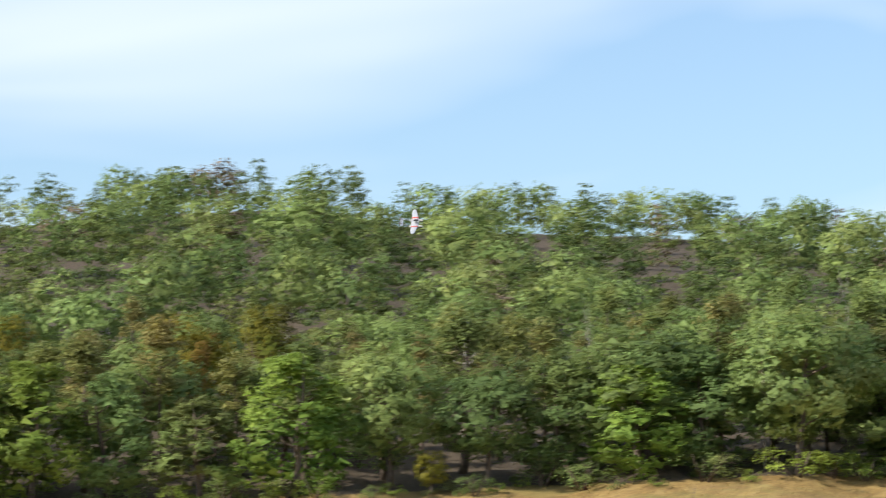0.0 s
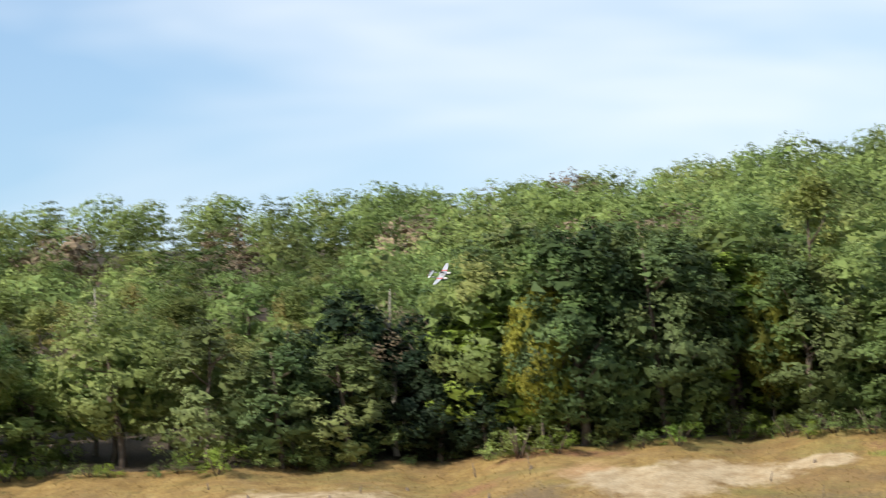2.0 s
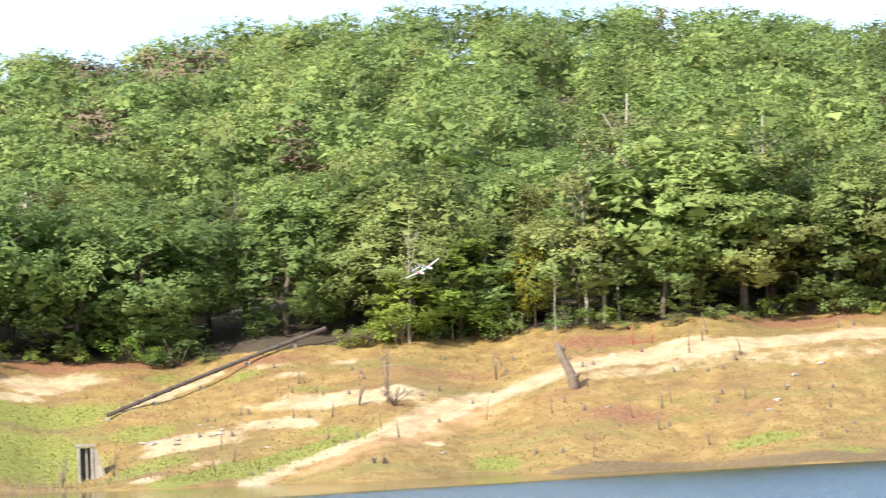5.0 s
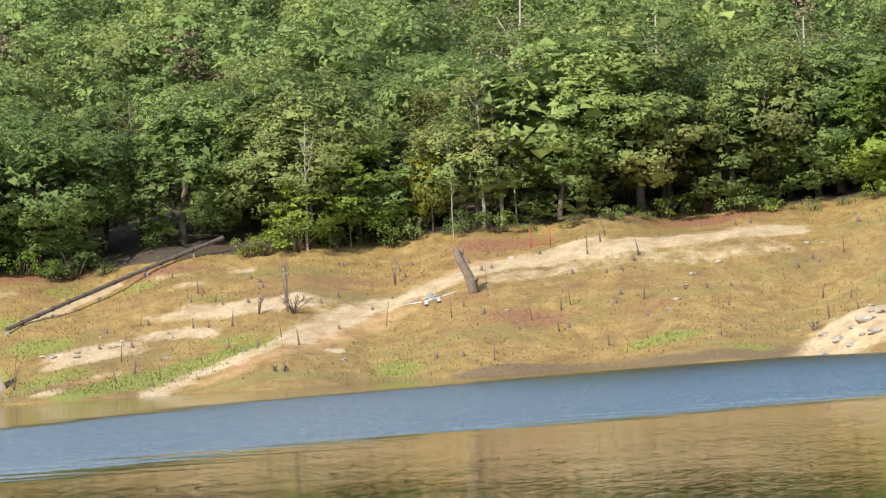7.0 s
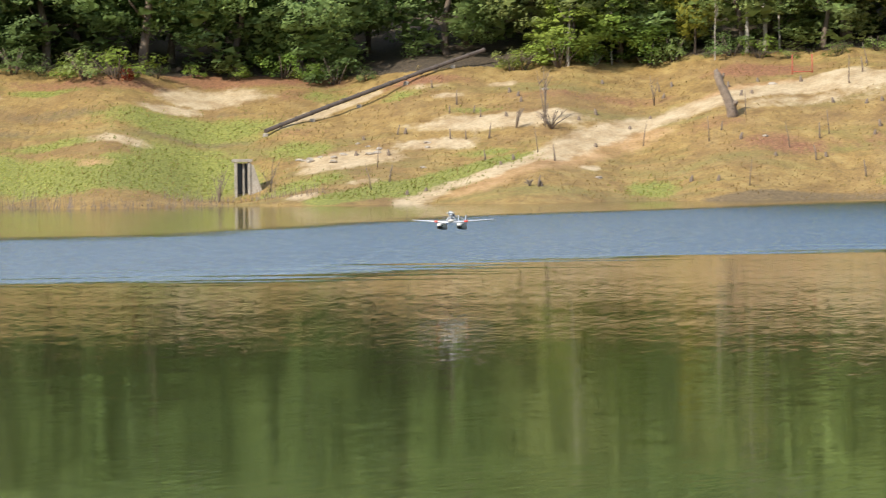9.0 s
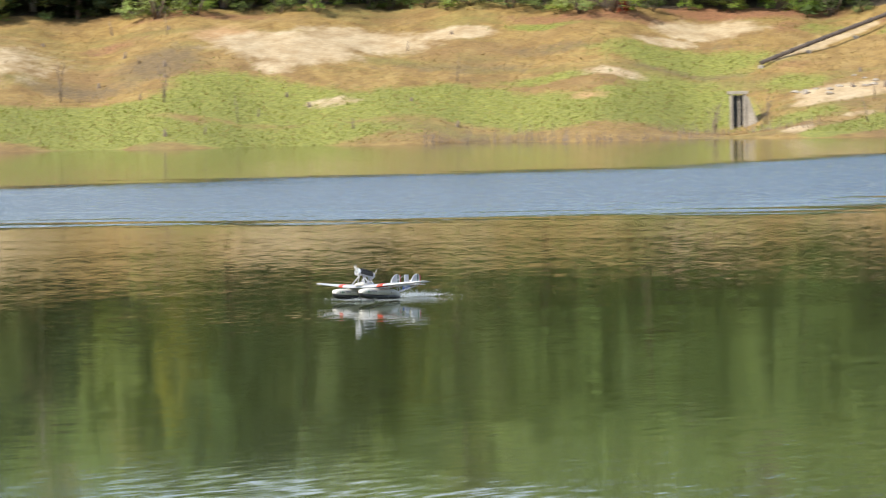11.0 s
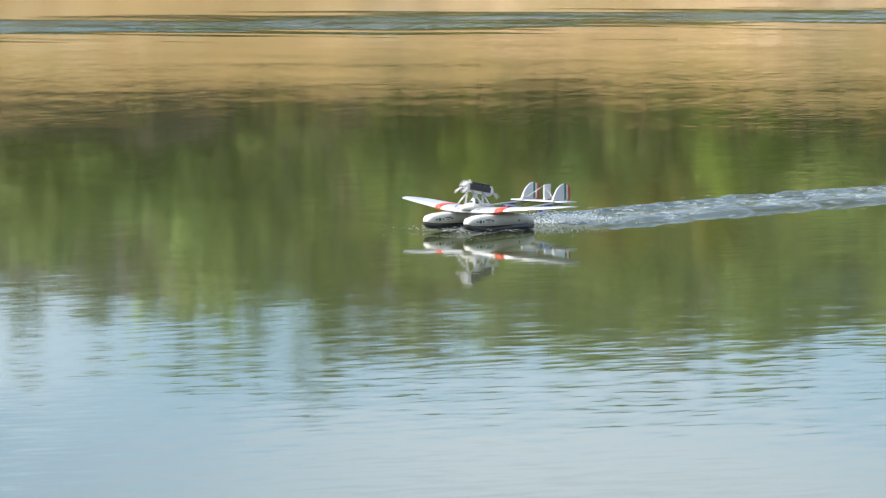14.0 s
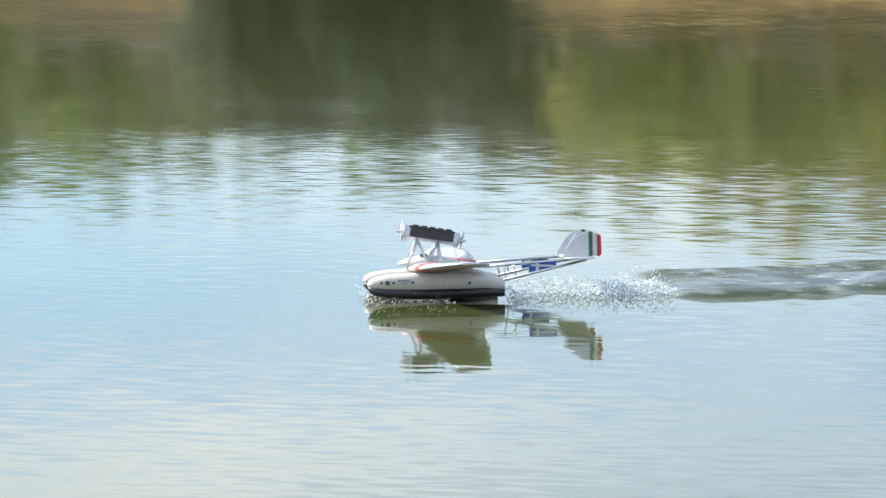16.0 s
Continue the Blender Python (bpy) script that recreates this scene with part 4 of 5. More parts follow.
def bare_bush(name, az, d, height, stems, seed, label, spread=0.5, thick=0.02):
    rnd = random.Random(seed)
    top = new(name)
    top.matrix_basis = Matrix.Translation(spot(az, d, -0.05))
    tagged(top, label, "dead bush")
    for i in range(stems):
        a, s = rnd.uniform(0, math.tau), rnd.uniform(0.2, 1) * spread
        h = height * rnd.uniform(0.6, 1.0)
        p1 = Vector((math.cos(a) * s * 0.3, math.sin(a) * s * 0.3, h * 0.45))
        p2 = Vector((math.cos(a) * s + rnd.uniform(-0.1, 0.1), math.sin(a) * s, h))
        bm = bmesh.new()
        tube(bm, [(0, 0, 0), p1, p2], [thick * 1.6, thick, thick * 0.4], 5)
        for j in range(2):
            q = p1.lerp(p2, rnd.uniform(0.1, 0.6))
            tube(bm, [q, q + Vector((rnd.uniform(-0.3, 0.3), rnd.uniform(-0.3, 0.3), rnd.uniform(0.2, 0.5))) * height * 0.5], [thick * 0.8, thick * 0.3], 4)
        part("stem", bm, DRIFTWOOD, top)


bare_bush("bare_bush", -1.4, 212.2, 1.3, 7, 1, "bare dark bush on the bank", 0.7, 0.03)
bare_bush("bare_bush", -0.86, 211.2, 1.3, 11, 2, "bare dark spreading bush on the bank", 1.3, 0.035)
bare_bush("bare_sapling", -0.95, 213.5, 3.4, 5, 3, "tall thin bare saplings on the bank", 0.7, 0.028)
bare_bush("bare_sapling", -6.05, 201.0, 2.2, 6, 4, "thin bare saplings beside the intake", 0.9, 0.022)
bare_bush("bare_sapling", -5.25, 201.5, 2.0, 4, 14, "thin bare saplings beside the intake", 0.7, 0.02)
bare_bush("bare_sapling", 0.75, 221, 2.0, 4, 5, "thin bare saplings on the bank", 0.6, 0.022)
bare_bush("bare_bush", -18.35, 201.5, 1.6, 9, 6, "bare dark bush on the sandy bank", 0.6, 0.04)
bare_bush("bare_bush", -1.2, 192.2, 0.45, 9, 7, "low dark bush at the waterline", 0.35, 0.03)
bare_bush("bare_bush", 7.2, 193.6, 0.7, 9, 8, "low dry bush on the pale mound", 0.5, 0.03)
bare_bush("bare_sapling", -16.2, 206, 3.0, 3, 9, "thin bare saplings on the bank", 0.5, 0.022)
bare_bush("bare_sapling", -14.6, 203, 2.6, 3, 10, "thin bare saplings on the bank", 0.5, 0.022)


def sticks():
    rnd = random.Random(21)
    for i in range(150):
        az = rnd.uniform(-4, 8.4) if i < 95 else rnd.uniform(-30, -10)
        d = rnd.uniform(192, 227)
        h = rnd.choice((0.2, 0.25, 0.3, 0.35, 0.5, 0.6, 0.9, 1.4))
        bm = bmesh.new()
        lean = rnd.uniform(-0.25, 0.25) * h
        r = 0.09 if h < 0.4 else 0.045 if h < 1 else 0.025
        tube(bm, [(0, 0, -0.1), (lean * 0.4, 0.02, h * 0.5), (lean, 0, h)], [r * 1.5, r, r * 0.5], 6)
        me = bpy.data.meshes.new("stick")
        bm.to_mesh(me)
        bm.free()
        me.materials.append(DRIFTWOOD)
        ob = new("tree_stump" if h < 0.6 else "dead_stake", me)
        ob.matrix_basis = Matrix.Translation(spot(az, d))
        tagged(ob, "short weathered stump sticking out of the bank" if h < 0.6 else "thin dead stake standing on the bank", "stump" if h < 0.6 else "stake", "dead wood on the bank")


sticks()


def reeds(az0, az1, off, count, seed, hi):
    rnd = random.Random(seed)
    verts, faces = [], []
    for i in range(count):
        az = rnd.uniform(az0, az1)
        p = spot(az, float(shore_at(az)) + off + rnd.uniform(-0.6, 0.6))
        p.z = max(p.z, -0.05)
        h, l = rnd.uniform(0.3, 1) * hi, rnd.uniform(-0.3, 0.3)
        k = len(verts)
        verts += [p + Vector((-0.014, 0, 0)), p + Vector((0.014, 0, 0)), p + Vector((0, 0.018, 0)), p + Vector((l * h, rnd.uniform(-0.1, 0.1), h))]
        faces += [(k, k + 1, k + 3), (k + 1, k + 2, k + 3), (k + 2, k, k + 3)]
    me = mesh_of("reeds", verts, faces, DRIFTWOOD)
    tagged(new("dry_reeds", me), "dry brown reeds and twigs along the waterline", "reeds", kind="stuff")


reeds(-10.6, -8.3, 0.0, 170, 1, 1.3)
reeds(-8.2, -5.9, 0.2, 150, 2, 0.7)
reeds(-6.9, -4.4, 5.0, 110, 5, 1.1)


def grass(name, table, count, seed, mat, label, tall):
    """Tufts of three bent blades."""
    rng = np.random.default_rng(seed)
    az, d = rng.uniform(-36, 10, count * 5), rng.uniform(191, 231, count * 5)
    w = blots(az, d, table) if table else np.clip(0.75 - blots(az, d, "sand") - blots(az, d, "orange"), 0, 1)
    pick = rng.random(len(az)) < w * 0.6
    az, d = az[pick][:count], d[pick][:count]
    base = np.stack([d * np.sin(np.radians(az)), d * np.cos(np.radians(az)), land(az, d) - 0.03], -1)
    pts = []
    for k in range(3):
        a = rng.uniform(0, math.tau, len(az))
        h = tall * rng.uniform(0.4, 1.2, len(az))
        lean = rng.uniform(0.1, 0.5, len(az)) * h
        side = np.stack([np.cos(a), np.sin(a), 0 * a], -1) * (0.055 * tall / 0.3)
        out = np.stack([-np.sin(a) * lean, np.cos(a) * lean, h], -1)
        pts.append(np.stack([base - side, base + side, base + out * 0.6 + side * 0.7, base + out], 1))
    tagged(new(name, leaf_mesh(name, np.concatenate(pts).reshape(-1, 3), mat, 4)), label, "grass", kind="stuff")


DRY_BLADE = leaf_material("dry_blade", [(0.25, (0.26, 0.17, 0.06)), (0.5, (0.38, 0.27, 0.1)), (0.75, (0.5, 0.38, 0.17))], 0.35)
GREEN_BLADE = leaf_material("green_blade", [(0.25, (0.16, 0.19, 0.032)), (0.7, (0.31, 0.315, 0.065))], 0.4)
grass("dry_grass", None, 14000, 31, DRY_BLADE, "low dry golden grass on the bank", 0.14)
grass("green_grass", "green", 26000, 32, GREEN_BLADE, "fresh green sprouts near the waterline", 0.13)


def stones():
    rnd = random.Random(8)
    for i in range(46):
        az, d, big = ((rnd.gauss(-3.9, 0.5), rnd.gauss(208.3, 0.8), 0.2) if i < 16 else (rnd.gauss(7.9, 0.6), rnd.gauss(190, 2.5), 0.32) if i < 30 else (rnd.uniform(-6, 8), rnd.uniform(195, 224), 0.18))
        bm = bmesh.new()
        bmesh.ops.create_icosphere(bm, subdivisions=2, radius=1.0)
        for v in bm.verts:
            v.co *= 1 + 0.55 * noise.noise(v.co * 1.6 + Vector((i * 3.1, 0, 0)))
        s = big * rnd.uniform(0.5, 1.3)
        bmesh.ops.scale(bm, vec=(s * rnd.uniform(0.8, 1.6), s, s * 0.5), verts=bm.verts)
        me = bpy.data.meshes.new("stone")
        bm.to_mesh(me)
        bm.free()
        me.materials.append(ROCK)
        ob = new("stone", me)
        ob.matrix_basis = Matrix.Translation(spot(az, d, s * 0.1)) @ Matrix.Rotation(rnd.uniform(0, 6), 4, "Z")
        tagged(ob, "pale flat stone lying on the bank", "stone", "stones on the bank")


stones()


def red_frame():
    top = new("marker_frame")
    top.matrix_basis = Matrix.Translation(spot(3.05, 224.5))
    tagged(top, "small faded red frame of two posts on the bank", "marker")
    for x in (-0.6, 0.6):
        bm = bmesh.new()
        tube(bm, [(x, 0, -0.2), (x, 0, 1.15)], [0.04, 0.04], 8)
        part("post", bm, RED_PAINT, top)
    bm = bmesh.new()
    tube(bm, [(-0.6, 0, 0.12), (0.6, 0, 0.12)], [0.025, 0.025], 8)
    part("rail", bm, RED_PAINT, top)


red_frame()


# ---- the model flying boat: x forward, y to its left, z up from the waterline ----
def wing_shape(y):
    """Leading edge, chord, thickness and height of the wing at a place along the span."""
    a = abs(y)
    chord = np.interp(a, (0, 0.2, 0.5, 0.66, 0.685, 0.697), (0.325, 0.305, 0.215, 0.16, 0.135, 0.09))
    lead = np.interp(a, (0, 0.2, 0.5, 0.66, 0.685, 0.697), (0.12, 0.108, 0.03, -0.02, -0.036, -0.062))
    thick = chord * np.interp(a, (0, 0.2, 0.69), (0.125, 0.115, 0.085))
    z = 0.098 + 0.085 * max(a - 0.12, 0)
    return float(lead), float(chord), float(thick), float(z)


FOIL = ((0.0, 0.0), (0.03, 0.35), (0.1, 0.62), (0.25, 0.78), (0.45, 0.68), (0.7, 0.4), (1.0, 0.02), (0.7, -0.02), (0.45, -0.12), (0.25, -0.2), (0.1, -0.2), (0.03, -0.14))


def wing_rings(stations, grow=0.0):
    out = []
    for y in stations:
        lead, chord, thick, z = wing_shape(y)
        ring = []
        for u, w in FOIL:
            g = grow * (1 if w > 0.0 else -1)
            ring.append((lead - u * chord + (grow if u < 0.02 else 0), y, z + w * thick + g))
        out.append(ring)
    return out


def flying_boat():
    top = new("model_seaplane")
    tagged(top, "white twin-hull model flying boat with red wing bands and tandem engine", "model plane")
    # wing
    bm = bmesh.new()
    loft(bm, wing_rings((-0.697, -0.692, -0.685, -0.66, -0.5, -0.35, -0.2, -0.08, 0, 0.08, 0.2, 0.35, 0.5, 0.66, 0.685, 0.692, 0.697)))
    wing = part("wing", bm, FILM_SILVER, top, "thick silver-white wing with rounded tips")
    for s in (-1, 1):
        bm = bmesh.new()
        loft(bm, wing_rings((s * 0.225, s * 0.255, s * 0.285), 0.0016))
        part("wing_band", bm, FILM_RED, wing, "red band round the wing")
        bm = bmesh.new()
        rows = []
        for y in (0.36, 0.5, 0.62):
            lead, chord, thick, z = wing_shape(y)
            x = lead - chord * 0.78
            rows.append([(x, s * y, z + thick * 0.33), (x - chord * 0.25, s * y, z + thick * 0.04), (x - chord * 0.25, s * y, z - 0.002), (x, s * y, z - 0.004)])
        loft(bm, rows)
        part("aileron", bm, FILM_SILVER, wing)
    # cockpit in the middle of the wing
    bm = bmesh.new()
    rings = []
    for x, r, h in ((0.15, 0.012, 0.0), (0.12, 0.045, 0.018), (0.06, 0.06, 0.034), (-0.02, 0.055, 0.03), (-0.08, 0.03, 0.014), (-0.11, 0.008, 0.0)):
        rings.append([(x, r * math.cos(k * math.pi / 8), 0.128 + 0.8 * h * math.sin(k * math.pi / 8)) for k in range(9)] + [(x, -r, 0.115), (x, r, 0.115)])
    loft(bm, rings)
    cockpit = part("cockpit", bm, FILM_WHITE, top)
    for y in (-0.025, 0.025):
        bm = bmesh.new()
        bmesh.ops.create_cone(bm, cap_ends=True, segments=14, radius1=0.017, radius2=0.014, depth=0.012, matrix=pose(0.045, y, 0.154, 0, 6, 0))
        part("cockpit_opening", bm, FILM_BLACK, cockpit)
    # hulls
    for s in (-1, 1):
        yc = s * 0.17
        rings, under = [], []
        for x, w, keel, deck in ((0.291, 0.013, 0.030, 0.054), (0.283, 0.026, 0.016, 0.066), (0.262, 0.037, 0.002, 0.077), (0.2, 0.048, -0.011, 0.087), (0.06, 0.053, -0.017, 0.092), (-0.1, 0.051, -0.018, 0.089), (-0.2, 0.047, -0.017, 0.079), (-0.278, 0.041, -0.015, 0.056)):
            chine = keel + 0.36 * min(0.1, deck - keel) + 0.004
            ring = [(x, yc + w, chine), (x, yc + w * 1.01, chine + (deck - chine) * 0.62), (x, yc + w * 0.9, chine + (deck - chine) * 0.9), (x, yc + w * 0.6, deck), (x, yc - w * 0.6, deck),
                    (x, yc - w * 0.9, chine + (deck - chine) * 0.9), (x, yc - w * 1.01, chine + (deck - chine) * 0.62), (x, yc - w, chine)]
            rings.append(ring)
            under.append([(x, yc + w, chine), (x, yc + w * 0.98, keel + 0.006), (x, yc, keel - 0.004), (x, yc - w * 0.98, keel + 0.006), (x, yc - w, chine)])
        bm = bmesh.new()
        loft(bm, rings)
        hull = part("hull", bm, FILM_WHITE, top, "cream-white hull with rounded deck")
        bm = bmesh.new()
        loft(bm, under)
        part("hull_bottom", bm, FILM_BLACK, hull, "black planing bottom")
        for out in (-1, 1):
            def disc(name, x, z, r, mat, label=""):
                w = float(np.interp(x, (-0.2, -0.1, 0.06, 0.2, 0.262, 0.281), (0.047, 0.051, 0.053, 0.048, 0.037, 0.027)))
                bm = bmesh.new()
                slope = math.degrees(math.atan2(float(np.interp(x, (0.06, 0.17, 0.24, 0.275), (0.02, 0.06, 0.2, 0.5))), 1))
                bmesh.ops.create_cone(bm, cap_ends=True, segments=16, radius1=r, radius2=r * 0.9, depth=0.004, matrix=pose(x, yc + out * (w * 1.01 + 0.001), z, 90, 0, -out * slope))
                part(name, bm, mat, hull, label)
            for x in (0.235, 0.185, 0.105):
                disc("porthole", x, 0.054, 0.0055, GLASS_DARK)
            disc("emblem", 0.21, 0.054, 0.0105, FILM_GREEN, "round green emblem")
            disc("porthole", -0.13, 0.045, 0.0055, GLASS_DARK)
            for k, (x, w, z, h) in enumerate(((0.163, 0.008, 0.062, 0.010), (0.152, 0.008, 0.062, 0.010), (0.141, 0.008, 0.062, 0.010), (0.130, 0.008, 0.062, 0.010), (0.119, 0.007, 0.062, 0.010), (0.142, 0.026, 0.05, 0.004))):
                bm = bmesh.new()
                box(bm, (w, 0.003, h), pose(x, yc + out * 0.0528, z))
                part("hull_letter_bar", bm, FILM_GREY, hull)
        # two spars on each side carry the tail
        bm = bmesh.new()
        tube(bm, [(-0.2, yc, 0.108), (-0.4, s * 0.155, 0.118), (-0.6, s * 0.14, 0.126)], [0.0065, 0.006, 0.005], 8)
        boom = part("upper_spar", bm, STEEL, top)
        for inward in (-0.018, 0.018):
            bm = bmesh.new()
            tube(bm, [(-0.262, yc + inward, 0.046), (-0.63, s * 0.14 + inward * 0.4, 0.121)], [0.0055, 0.0045], 8)
            part("lower_spar", bm, STEEL, top)
        for x in (-0.29, -0.33):
            bm = bmesh.new()
            z = 0.05 + (-0.27 - x) * 0.2
            tube(bm, [(x, yc * 0.99, z), (x + 0.012, yc * 0.99, 0.112)], [0.003, 0.003], 6)
            part("spar_strut", bm, STEEL, top)
        # blue panel with a white cross between the spars
        bm = bmesh.new()
        prof = [(-0.385, 0.113), (-0.5, 0.119), (-0.5, 0.1), (-0.385, 0.077)]
        ys = s * 0.155
        a = [bm.verts.new((x, ys - 0.0025, z)) for x, z in prof]
        b = [bm.verts.new((x, ys + 0.0025, z)) for x, z in prof]
        bm.faces.new(a)
        bm.faces.new(b[::-1])
        for i in range(4):
            bm.faces.new((a[i], b[i], b[(i + 1) % 4], a[(i + 1) % 4]))
        flag = part("side_panel", bm, FILM_BLUE, top, "blue panel with a white cross")
        bm = bmesh.new()
        box(bm, (0.012, 0.009, 0.036), pose(-0.42, ys, 0.099))
        box(bm, (0.1, 0.0085, 0.008), pose(-0.444, ys, 0.104, 0, -4, 0))
        part("cross", bm, FILM_WHITE, flag)
    # tailplane, fins and rudders
    bm = bmesh.new()
    loft(bm, [[(-0.53 - 0.01 * abs(y) * 5, y, 0.13), (-0.55, y, 0.136), (-0.64, y, 0.133), (-0.66, y, 0.13), (-0.64, y, 0.127), (-0.55, y, 0.125)] for y in (-0.23, -0.15, 0, 0.15, 0.23)])
    tail = part("tailplane", bm, FILM_SILVER, top)
    for y, striped in ((-0.13, True), (0.0, False), (0.13, True)):
        edge = [(-0.53, 0.134), (-0.54, 0.155), (-0.557, 0.184), (-0.579, 0.211), (-0.607, 0.23), (-0.64, 0.24), (-0.64, 0.134)]
        bm = bmesh.new()
        a = [bm.verts.new((x, y - 0.005, z)) for x, z in edge]
        b = [bm.verts.new((x, y + 0.005, z)) for x, z in edge]
        bm.faces.new(a)
        bm.faces.new(b[::-1])
        for i in range(len(edge)):
            j = (i + 1) % len(edge)
            bm.faces.new((a[i], b[i], b[j], a[j]))
        if striped:
            fin = part("fin", bm, FILM_SILVER, top, "silver quarter-round fin")
        else:
            bm.free()
            fin = top
        rud = [(FILM_GREEN, -0.642, -0.658, "green stripe"), (FILM_WHITE, -0.658, -0.676, "white stripe"), (FILM_CRIMSON, -0.676, -0.694, "red stripe")] if striped else [(FILM_SILVER, -0.6, -0.66, "silver rudder")]
        for mat, x0, x1, label in rud:
            bm = bmesh.new()
            t0, t1 = (0.24 - 0.012 * abs(x0 + 0.642) / 0.05, 0.24 - 0.02 * abs(x1 + 0.642) / 0.05)
            prof = [(x0, 0.133), (x0, t0), (x1, t1), (x1, 0.141)]
            a = [bm.verts.new((x, y - 0.0045, z)) for x, z in prof]
            b = [bm.verts.new((x, y + 0.0045, z)) for x, z in prof]
            bm.faces.new(a)
            bm.faces.new(b[::-1])
            for i in range(4):
                bm.faces.new((a[i], b[i], b[(i + 1) % 4], a[(i + 1) % 4]))
            part("rudder_stripe" if striped else "rudder", bm, mat, fin, label)
    for s in (-1, 1):
        bm = bmesh.new()
        tube(bm, [(-0.56, s * 0.13, 0.139), (-0.6, s * 0.01, 0.22)], [0.0025, 0.0025], 6)
        part("fin_brace", bm, STEEL, top)
    # tandem engine pod on struts, nose up
    tilt = pose(0.008, 0, 0.234, 0, -10, 0)
    bm = bmesh.new()
    rings = []
    for x, r in ((0.118, 0.026), (0.112, 0.034), (0.1, 0.035), (0.092, 0.027), (0.06, 0.026), (-0.05, 0.026), (-0.09, 0.027), (-0.1, 0.035), (-0.112, 0.033), (-0.12, 0.02)):
        rings.append([tilt @ Vector((x, r * math.cos(k * math.tau / 16), r * math.sin(k * math.tau / 16))) for k in range(16)])
    loft(bm, rings)
    pod = part("engine_pod", bm, FILM_SILVER, top, "silver engine pod")
    bm = bmesh.new()
    for x in (0.07, 0.035, 0.0, -0.035, -0.07):
        for s in (-1, 1):
            box(bm, (0.026, 0.022, 0.024), tilt @ pose(x, s * 0.015, 0.027), 0.003)
    box(bm, (0.195, 0.034, 0.03), tilt @ pose(0, 0, 0.018), 0.003)
    part("cylinder_bank", bm, FILM_BLACK, pod, "row of black engine cylinders")
    bm = bmesh.new()
    for s in (-1, 1):
        box(bm, (0.185, 0.014, 0.034), tilt @ pose(0, s * 0.025, 0.004), 0.004)
    part("exhaust_side", bm, FILM_BLACK, pod)
    for x, r in ((0.119, 0.036),):
        bm = bmesh.new()
        pts = [tilt @ Vector((x, r * math.cos(k * math.tau / 20), r * math.sin(k * math.tau / 20))) for k in range(20)]
        rows = []
        for k in range(20):
            c, o = tilt @ Vector((x, 0, 0)), pts[k]
            d = (o - c).normalized()
            n = tilt.to_3x3() @ Vector((1, 0, 0))
            rows.append([bm.verts.new(o + d * 0.004 * math.cos(q) + n * 0.006 * math.sin(q)) for q in (0, math.pi / 2, math.pi, 3 * math.pi / 2)])
        for k in range(20):
            for q in range(4):
                bm.faces.new((rows[k][q], rows[k][(q + 1) % 4], rows[(k + 1) % 20][(q + 1) % 4], rows[(k + 1) % 20][q]))
        part("cowl_ring", bm, STEEL, pod)
    for x0, x1, y0 in ((0.085, 0.055, 0.085), (-0.0, 0.06, 0.085), (0.0, -0.03, 0.07), (-0.055, -0.03, 0.085)):
        for s in (-1, 1):
            bm = bmesh.new()
            tube(bm, [(x0 + 0.03, s * y0, 0.125), tilt @ Vector((x1, s * 0.018, -0.02))], [0.0058, 0.0052], 8)
            part("strut", bm, FILM_SILVER, top)
    # propellers
    props = []
    for x, sgn in ((0.128, 1), (-0.128, -1)):
        hub_at = tilt @ pose(x, 0, 0)
        bm = bmesh.new()
        for side in (0, 180):
            turn = pose(0, 0, 0, side, 0, 0)
            rows = []
            for r, c, tw in ((0.006, 0.010, 50), (0.02, 0.016, 42), (0.045, 0.02, 28), (0.066, 0.016, 20), (0.078, 0.006, 16)):
                m = turn @ pose(0, 0, r, 0, 0, tw * sgn)
                rows.append([m @ Vector((0.0022 * a, c * 0.5 * b, 0)) for a, b in ((1, 0), (0.4, 1), (-1, 0), (-0.4, -1))])
            loft(bm, rows)
        prop = part("propeller", bm, PROP_GREY, top, "two-bladed pale grey propeller")
        bm = bmesh.new()
        bmesh.ops.create_cone(bm, cap_ends=True, segments=12, radius1=0.011, radius2=0.003, depth=0.024, matrix=pose(0.008 * sgn, 0, 0, 0, 90 * sgn, 0))
        part("spinner", bm, STEEL, prop)
        prop.matrix_basis = hub_at
        props.append((prop, hub_at, sgn))
    top.scale = (0.955, 0.955, 0.955)
    return top, props


PLANE, PROPS = flying_boat()
